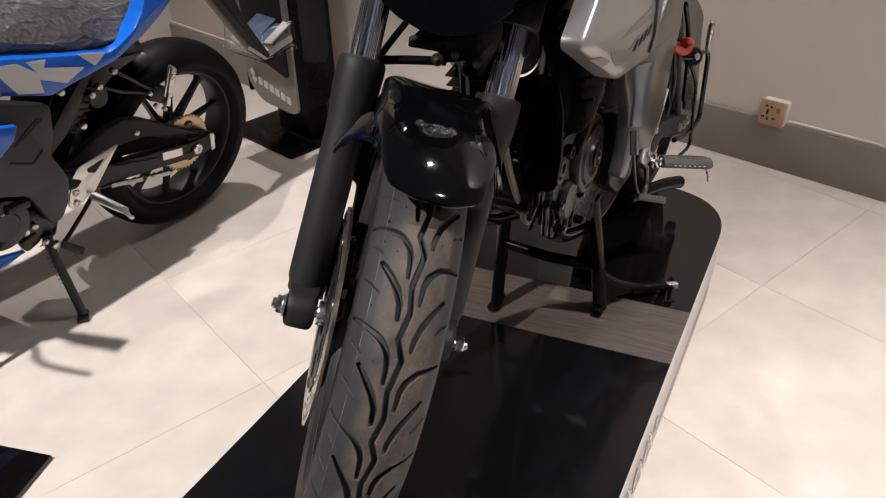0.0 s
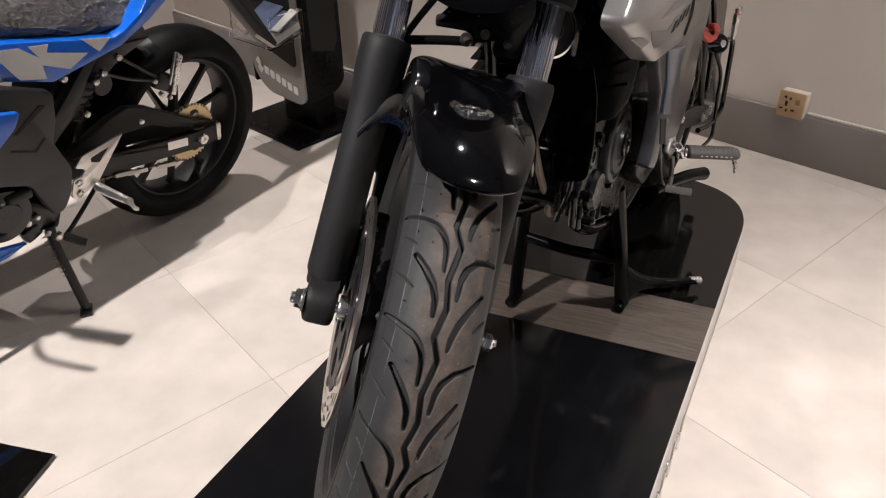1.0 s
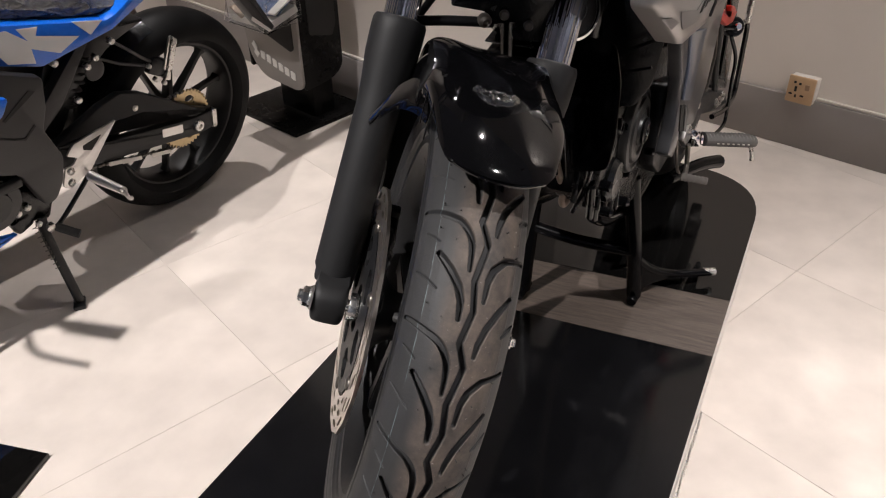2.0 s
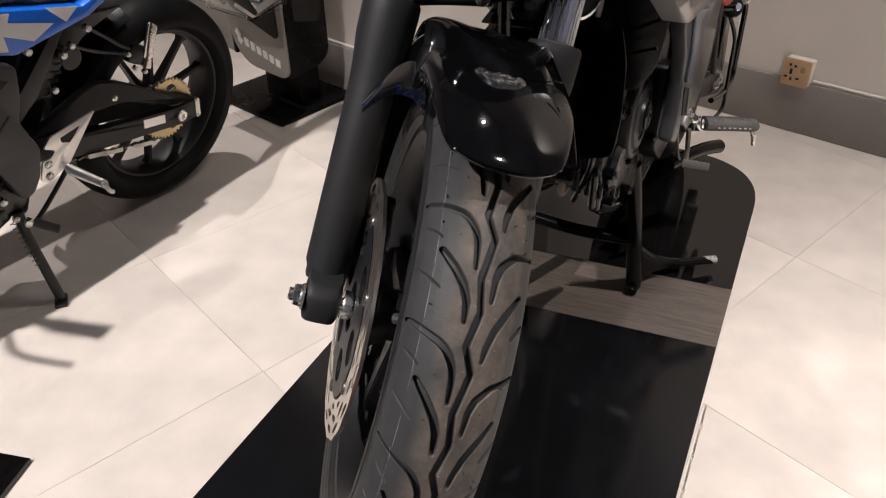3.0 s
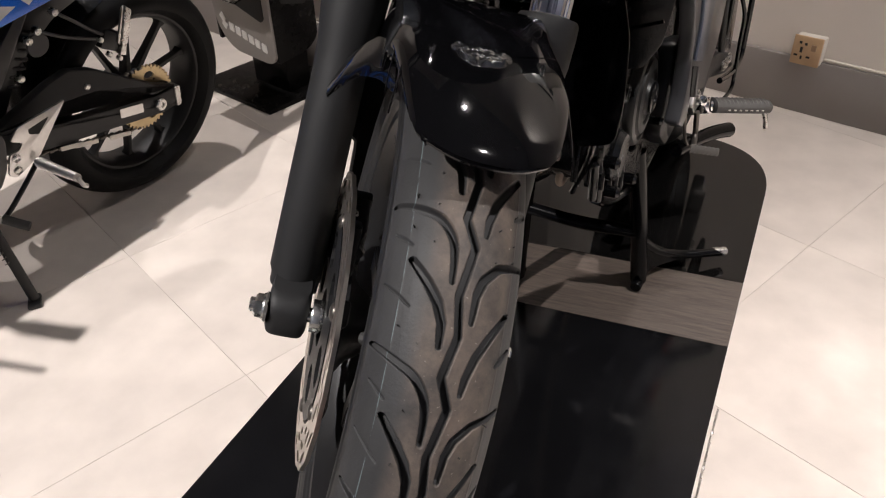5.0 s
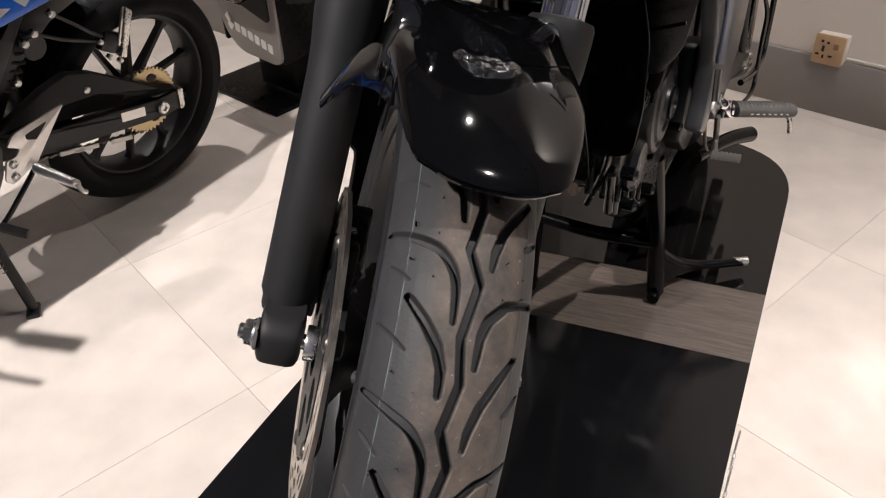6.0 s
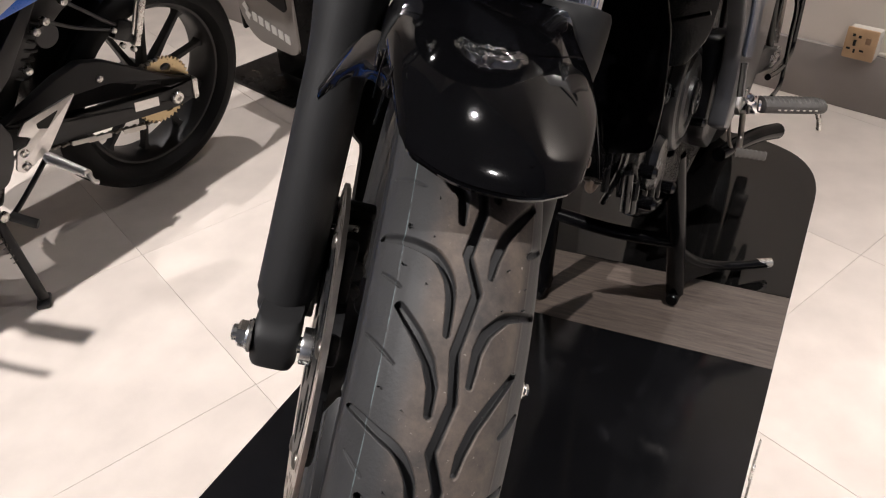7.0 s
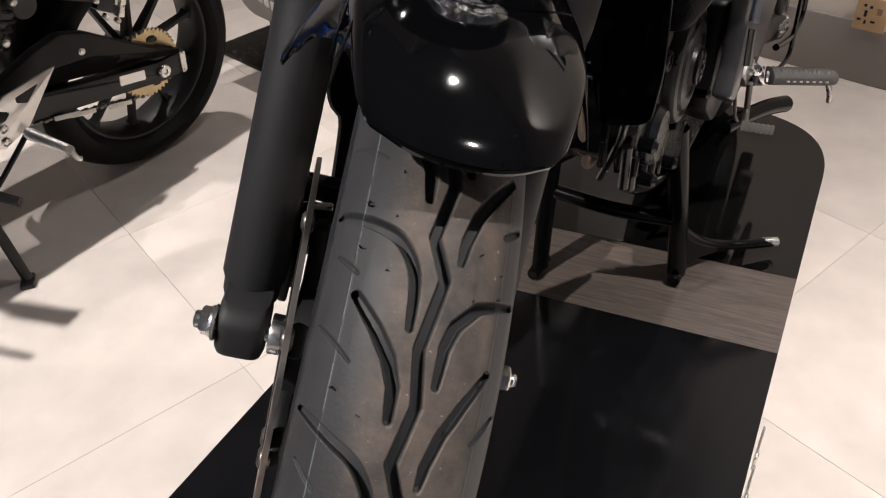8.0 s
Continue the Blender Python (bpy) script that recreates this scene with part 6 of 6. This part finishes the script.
part("muffler", bm, STEEL_DARK, sport, "dark steel muffler", M)

# tail: seat under clear film, blue panel with white graphic shapes
tail = flat("tail_panel", [(-1.0, 0.74), (-0.562, 0.692), (-0.451, 0.653), (-0.261, 0.683), (-0.167, 0.725), (-0.112, 0.759), (-0.071, 0.791), (0.0, 0.86), (-0.13, 0.88), (-0.156, 0.811), (-0.166, 0.785), (-0.191, 0.750), (-0.247, 0.718), (-0.274, 0.710), (-0.36, 0.730), (-0.543, 0.775), (-1.0, 0.80)], -0.125, 0.05, BLUE_PAINT, sport, 0.006, 0.004, "glossy blue tail panel")
bm = B()
box(bm, (-0.36, 0.0, 0.70), (0.46, 0.17, 0.06), 0.02)
part("tail_core", bm, PLASTIC_BLACK, sport, "", M)
for pts in ([(-0.62, 0.775), (-0.516, 0.757), (-0.474, 0.722), (-0.495, 0.754), (-0.447, 0.746), (-0.455, 0.728), (-0.352, 0.696), (-0.405, 0.672), (-0.470, 0.703), (-0.466, 0.668), (-0.528, 0.686), (-0.56, 0.735)], [(-0.63, 0.772), (-0.58, 0.73), (-0.565, 0.698), (-0.63, 0.71)], [(-0.366, 0.734), (-0.287, 0.715), (-0.322, 0.690)]):
    flat("graphic_shape", pts, -0.1515, 0.0015, WHITE_DECAL, tail, 0.0, 0.0, "flat white graphic shape")
bm = B()
rows = []
for i in range(220):
    u = i / 219
    row = []
    for j in range(150):
        v = -1 + 2 * j / 149
        x0 = -0.95 + 0.775 * u
        low = 0.766 - 0.27 * (x0 + 0.525) if x0 < -0.30 else 0.705 + 0.12 * (x0 + 0.30)
        crease = max(0.738, 0.811 - 0.276 * (x0 + 0.515))
        a = abs(v)
        if a > 0.6:
            t = (a - 0.6) / 0.4
            y, z = 0.112 + 0.010 * math.sin(math.pi * t), crease + (low - crease) * t
        else:
            t = a / 0.6
            y, z = 0.112 * t, crease + 0.055 * (1 - t ** 2.2)
        x = x0 + u ** 5 * (0.02 + 0.65 * (z - 0.73))
        y *= 1 - 0.15 * max(0, (u - 0.93) / 0.07) ** 2
        p = Vector((x, math.copysign(y, v), z))
        bend = 0.02 * noise.noise(Vector((x * 9, v * 3, 0.0)))
        q = Vector((x * 4 + v * 2.5, (z + bend) * 24, (p.y + bend) * 20))
        ridge = (1 - abs(noise.noise(q))) ** 11 * 0.0055 + (1 - abs(noise.noise(q * 2.3 + Vector((3, 1, 7))))) ** 9 * 0.0026
        wide = 0.003 * noise.noise(Vector((x * 14, p.y * 16, z * 16)))
        nrm = Vector((0, math.copysign(0.9 if a > 0.6 else 0.3, v), 0.3 if a > 0.6 else 0.9))
        row.append(p + nrm * (ridge + wide))
    rows.append(row)
loft(bm, rows, True, True)
part("seat", bm, SEAT_FILM, sport, "black seat wrapped in crumpled clear film", M)
# front half: wheel, fork, tank, fairing and clip-on bars
FHUB = Vector((-1.33, 0, 0.302))
FSHIFT = Matrix.Translation(FHUB - HUB)
bm = sport_wheel_lathe(RIM_P)
lathe(bm, HUB - Vector((0, 0.05, 0)), HUB + Vector((0, 1, 0)), [(0, 0), (0.03, 0), (0.03, 0.10), (0, 0.10)], 24)
fwheel = part("front_wheel", bm, SATIN_BLACK, sport, "black cast alloy front wheel", M @ FSHIFT)
part("tyre", sport_wheel_lathe([(-x * 0.85, r) for x, r in reversed(REAR)] + [(x * 0.85, r) for x, r in REAR[1:]]), RUBBER_NEW, fwheel, "black front tyre", M @ FSHIFT)
for i in range(10):
    bm = B()
    rod(bm, HUB + Vector((0.03 * math.sin(0.628 * i), 0, 0.03 * math.cos(0.628 * i))), HUB + Vector((0.206 * math.sin(0.628 * i), 0, 0.206 * math.cos(0.628 * i))), 0.008, 0.006, 10)
    part("spoke", bm, SATIN_BLACK, fwheel, "", M @ FSHIFT)
for sy in (-1, 1):
    bm = B()
    tube(bm, [(-1.33, 0.095 * sy, 0.30), (-1.20, 0.095 * sy, 0.62), (-1.09, 0.095 * sy, 0.90)], 0.024, 16, 2, 0.019)
    part("fork_leg", bm, SATIN_BLACK, sport, "", M)
    bm = B()
    tube(bm, [(-1.12, 0.10 * sy, 0.895), (-1.12, 0.19 * sy, 0.905), (-1.07, 0.31 * sy, 0.90)], 0.0115, 12)
    lathe(bm, (-1.067, 0.316 * sy, 0.90), (-1.12, 0.20 * sy, 0.905), [(0, 0), (0.018, 0), (0.016, 0.01), (0.016, 0.10), (0.019, 0.11), (0.012, 0.11)], 16)
    cl = part("clip_on_bar", bm, RUBBER, sport, "black clip-on bar with a grip", M)
    bm = B()
    tube(bm, [(-1.17, 0.17 * sy, 0.90), (-1.18, 0.23 * sy, 0.885), (-1.13, 0.34 * sy, 0.865)], 0.006, 10)
    part("lever", bm, PLASTIC_BLACK, cl, "", M)
    bm = B()
    plate(bm, round_outline([(-0.98, 0.74), (-0.98, 0.47), (-1.12, 0.52), (-1.22, 0.66), (-1.40, 0.72), (-1.46, 0.80), (-1.36, 0.95), (-1.18, 1.0), (-1.06, 0.86)], 0.02, 4), 0.02, None, 0.006)
    part("front_fairing", bm, BLUE_PAINT, sport, "glossy blue front fairing", M @ Matrix.Translation((0, 0.17 * sy, 0)) @ Matrix.Rotation(radians(6 * sy), 4, "X") @ SIDE)
bm = B()
rows = []
for i in range(12):
    k = i / 11
    x, w = -1.05 + 0.47 * k, 0.12 + 0.03 * math.sin(math.pi * k) - 0.05 * k
    top = 0.90 + 0.05 * math.sin(math.pi * min(1, k * 1.1)) - 0.09 * k
    rows.append([(x, w * math.cos(a), top - 0.10 + 0.10 * math.copysign(abs(math.sin(a)) ** 0.7, math.sin(a))) for a in [2 * math.pi * j / 26 for j in range(26)]])
loft(bm, rows, True, True)
part("fuel_tank", bm, BLUE_PAINT, sport, "glossy blue fuel tank", M)
bm = B()
rows = []
for i in range(9):
    k = i / 8
    rows.append([(-1.44 + 0.28 * k, (0.10 + 0.05 * k) * t, 0.86 + 0.26 * k ** 0.8 - 0.07 * t * t) for t in (-1, -0.7, -0.35, 0, 0.35, 0.7, 1)])
loft(bm, rows)
thicken(bm, 0.004)
part("screen", bm, GLOSS_BLACK, sport, "dark tinted screen", M)
bm = B()
rows = []
for i in range(11):
    a = radians(30 + 110 * i / 10)
    rows.append([(-1.33 - 0.325 * math.cos(a), 0.065 * t, 0.302 + 0.325 * math.sin(a) - 0.03 * t * t) for t in (-1, -0.6, 0, 0.6, 1)])
loft(bm, rows)
thicken(bm, 0.004)
part("front_fender", bm, BLUE_PAINT, sport, "blue front fender", M)
# plate holder behind
holder = flat("plate_holder", [(0.12, 0.80), (0.25, 0.74), (0.328, 0.59), (0.445, 0.436), (0.43, 0.425), (0.385, 0.445), (0.291, 0.560), (0.18, 0.70)], 0.0, 0.05, PLASTIC_BLACK, sport, 0.01, 0.006, "black plate holder behind the wheel")
flat("reflector", [(0.34, 0.50), (0.425, 0.432), (0.415, 0.428), (0.335, 0.49)], -0.0262, 0.003, ALUMINIUM, holder, 0.002, 0.0, "small pale edge strip")
# side stand
bm = B()
foot = SPORT.inverted() @ Vector((-0.951, 1.672, 0.012))
tube(bm, [(-0.535, -0.15, 0.285), (-0.54, -0.165, 0.24), foot.lerp(Vector((-0.54, -0.165, 0.24)), 0.5), foot], 0.012, 12)
kick = part("side_stand", bm, PLASTIC_BLACK, sport, "black side stand, folded out", M)
bm = B()
d = (foot - Vector((-0.54, -0.165, 0.24))).normalized()
box(bm, (0, 0, 0), (0.03, 0.05, 0.012), 0.004)
part("stand_foot", bm, PLASTIC_BLACK, kick, "", Matrix.Translation((-0.951, 1.668, 0.0062)) @ Matrix.Rotation(radians(20), 4, "Z"))
bm = B()
s0, s1 = Vector((-0.565, -0.165, 0.285)), foot.lerp(Vector((-0.56, -0.165, 0.24)), 0.55)
d = s1 - s0
e1 = d.cross(Vector((0, 1, 0))).normalized()
e2 = d.normalized().cross(e1)
tube(bm, [s0 + d * (k / 48) + 0.006 * (e1 * math.cos(k * math.pi / 2.5) + e2 * math.sin(k * math.pi / 2.5)) for k in range(49)], 0.0013, 6, 1)
part("spring", bm, STEEL_DARK, kick, "steel return spring", M)

# ---- sign stand by the wall ----
sign = thing("display_stand", ROOM @ Vector((-2.39, 1.70, 0)), "dark brochure stand with a silver name panel on a black base", "display stand")
M = ROOM
bm = B()
box(bm, (-2.395, 1.70, 0.008), (0.41, 0.345, 0.016), 0.003)
part("base_plate", bm, SIGN_DARK, sign, "flat black base plate", M)
bm = B()
box(bm, (-2.35, 1.72, 0.10), (0.20, 0.10, 0.19), 0.01)
part("pedestal", bm, SIGN_DARK, sign, "", M)
XZ = Matrix(((1, 0, 0, 0), (0, 0, -1, 0), (0, 1, 0, 0), (0, 0, 0, 1)))


def front_plate(name, pts, y, thick, mat, parent, r=0.01, bevel=0.002, label=""):
    bm = B()
    plate(bm, round_outline(pts, r, 6), thick, None, bevel)
    return part(name, bm, mat, parent, label, M @ Matrix.Translation((0, y, 0)) @ XZ)


face = front_plate("name_panel", [(-2.525, 1.25), (-2.525, 0.40), (-2.50, 0.22), (-2.43, 0.155), (-2.235, 0.147), (-2.2, 0.165), (-2.2, 1.25)], 1.600, 0.012, SIGN_SILVER, sign, [0.01, 0.05, 0.08, 0.08, 0.03, 0.02, 0.01], 0.003, "curved silver name panel")
front_plate("dark_window", [(-2.478, 1.2), (-2.474, 0.352), (-2.245, 0.288), (-2.228, 0.30), (-2.228, 1.2)], 1.5925, 0.004, PAINTED_DARK, face, 0.008, 0.001, "dark window")
# plain mark and bars in place of the name
front_plate("name_mark", [(-2.478, 0.268), (-2.462, 0.283), (-2.446, 0.262), (-2.452, 0.250), (-2.437, 0.240), (-2.452, 0.222), (-2.468, 0.240), (-2.462, 0.253)], 1.5925, 0.003, SIGN_WHITE, face, 0.0, 0.0, "white mark")
for k in range(6):
    x = -2.428 + 0.0335 * k
    z = 0.243 - 0.0075 * k
    front_plate("name_bar", [(x, z + 0.012), (x + 0.023, z + 0.007), (x + 0.023, z - 0.021), (x, z - 0.016)], 1.5925, 0.003, SIGN_WHITE, face, 0.003, 0.0, "white bar")
SIDEP = Matrix(((0, 0, 1, 0), (1, 0, 0, 0), (0, 1, 0, 0), (0, 0, 0, 1)))
bm = B()
plate(bm, round_outline([(1.607, 0.15), (1.74, 0.165), (1.785, 0.20), (1.785, 1.25), (1.607, 1.25)], [0.01, 0.03, 0.03, 0.01, 0.01], 5), 0.014, None, 0.003)
side = part("side_panel", bm, SIGN_DARK, sign, "dark brown side panel", M @ Matrix.Translation((-2.207, 0, 0)) @ SIDEP)
# opening in the side panel, its dark inside painted as a flat plate
bm = B()
plate(bm, round_outline([(1.645, 0.345), (1.745, 0.320), (1.765, 0.36), (1.765, 1.2), (1.645, 1.2)], 0.01, 5), 0.004, None, 0.001)
part("dark_opening", bm, PAINTED_DARK, side, "opening painted dark", M @ Matrix.Translation((-2.199, 0, 0)) @ SIDEP)
bm = B()
plate(bm, round_outline([(1.607, 0.17), (1.785, 0.20), (1.785, 1.25), (1.607, 1.25)], 0.01, 4), 0.014, None, 0.003)
part("far_panel", bm, SIGN_DARK, sign, "dark brown side panel", M @ Matrix.Translation((-2.52, 0, 0)) @ SIDEP)
# clear brochure tray with leaflets
tray = thing("brochure_tray", ROOM @ Vector((-2.28, 1.53, 0.43)), "clear acrylic tray of leaflets hung on the stand", "tray")
bm = B()
for c, s, rot in (((-2.28, 1.455, 0.45), (0.22, 0.005, 0.09), (-18, 0, 0)), ((-2.28, 1.525, 0.415), (0.22, 0.14, 0.005), (12, 0, 0)), ((-2.39, 1.53, 0.46), (0.005, 0.14, 0.10), (0, 0, 0)), ((-2.17, 1.53, 0.46), (0.005, 0.14, 0.10), (0, 0, 0))):
    box(bm, c, s, 0.002, rot, 1)
part("acrylic_shell", bm, GLASS, tray, "clear acrylic shell", M)
for mt, c, sz, rot in ((WHITE_PLASTIC, (-2.28, 1.53, 0.435), (0.19, 0.13, 0.024), (14, 0, 4)), (PAPER_TAN, (-2.335, 1.515, 0.455), (0.10, 0.11, 0.004), (20, 8, -14)), (PAPER_BLUE, (-2.25, 1.55, 0.468), (0.13, 0.12, 0.005), (26, -6, 10)), (PAPER_BLUE, (-2.32, 1.565, 0.485), (0.11, 0.09, 0.004), (34, 6, -8)), (WHITE_PLASTIC, (-2.20, 1.55, 0.478), (0.035, 0.12, 0.006), (24, 0, 8))):
    bm = B()
    box(bm, c, sz, 0.001, rot, 1)
    part("leaflet", bm, mt, tray, "", M)

# ---- wall socket ----
sock = thing("wall_socket", ROOM @ Vector((-0.858, WALL_K, 0.195)), "yellowed surface-mounted wall socket with a white back box", "socket")
bm = B()
box(bm, (-0.836, WALL_K - 0.016, 0.211), (0.085, 0.032, 0.086), 0.004)
part("back_box", bm, WHITE_PLASTIC, sock, "white back box", M)
bm = B()
box(bm, (-0.839, WALL_K - 0.036, 0.210), (0.088, 0.009, 0.091), 0.004)
cov = part("faceplate", bm, CREAM_PLASTIC, sock, "yellowed faceplate", M)
# pin holes are flat dark plates, shade put into the colour
for x, z, w, h in ((-0.880, 0.222, 0.008, 0.008), (-0.862, 0.219, 0.008, 0.008), (-0.874, 0.198, 0.008, 0.018), (-0.889, 0.178, 0.011, 0.006), (-0.870, 0.172, 0.006, 0.011), (-0.848, 0.176, 0.012, 0.006)):
    bm = B()
    box(bm, (x * 0.92 - 0.0505, WALL_K - 0.0409, 0.2125 + (z - 0.198) * 0.92), (w, 0.002, h), 0.0008, seg=1)
    part("pin_hole", bm, PAINTED_DARK, cov, "pin hole painted dark", M)
bm = B()
box(bm, (-0.819, WALL_K - 0.0415, 0.224), (0.015, 0.005, 0.020), 0.002, (6, 0, 0))
part("rocker_switch", bm, CREAM_DARK, cov, "brown rocker switch", M)

# ---- black board on the floor ----
bm = B()
BOARD = Matrix.Translation((-0.83, 1.164, 0)) @ Matrix.Rotation(radians(-14), 4, "Z")
plate(bm, [(0, 0), (-1.0, 0.02), (-1.0, -0.9), (0.012, -0.9)], 0.012, Matrix.Translation((0, 0, 0.0061)), 0.002)
single("floor_board", bm, MAT_GREY, "flat dark board lying on the cream floor", "board", "", BOARD)

# ---- floor tiles ----
tile_bm = B()
box(tile_bm, (0, 0, -0.0055), (TILE_U - 0.0008, TILE_V - 0.0008, 0.01), 0.0002, seg=1)
tile_mesh = mesh_of(tile_bm, "tile", FLOOR, False)
for i in range(-6, 7):
    for j in range(-6, 7):
        ob = new("tile", tile_mesh)
        ob.parent = floor_bed
        ob.matrix_basis = Matrix.Translation(-ORIGIN[floor_bed.name]) @ FLOOR_M @ Matrix.Translation(((i + 0.5) * TILE_U, (j + 0.5) * TILE_V, 0.0005)) @ Matrix.Rotation(radians(180 * ((i * 7 + j * 3) % 2)), 4, "Z")
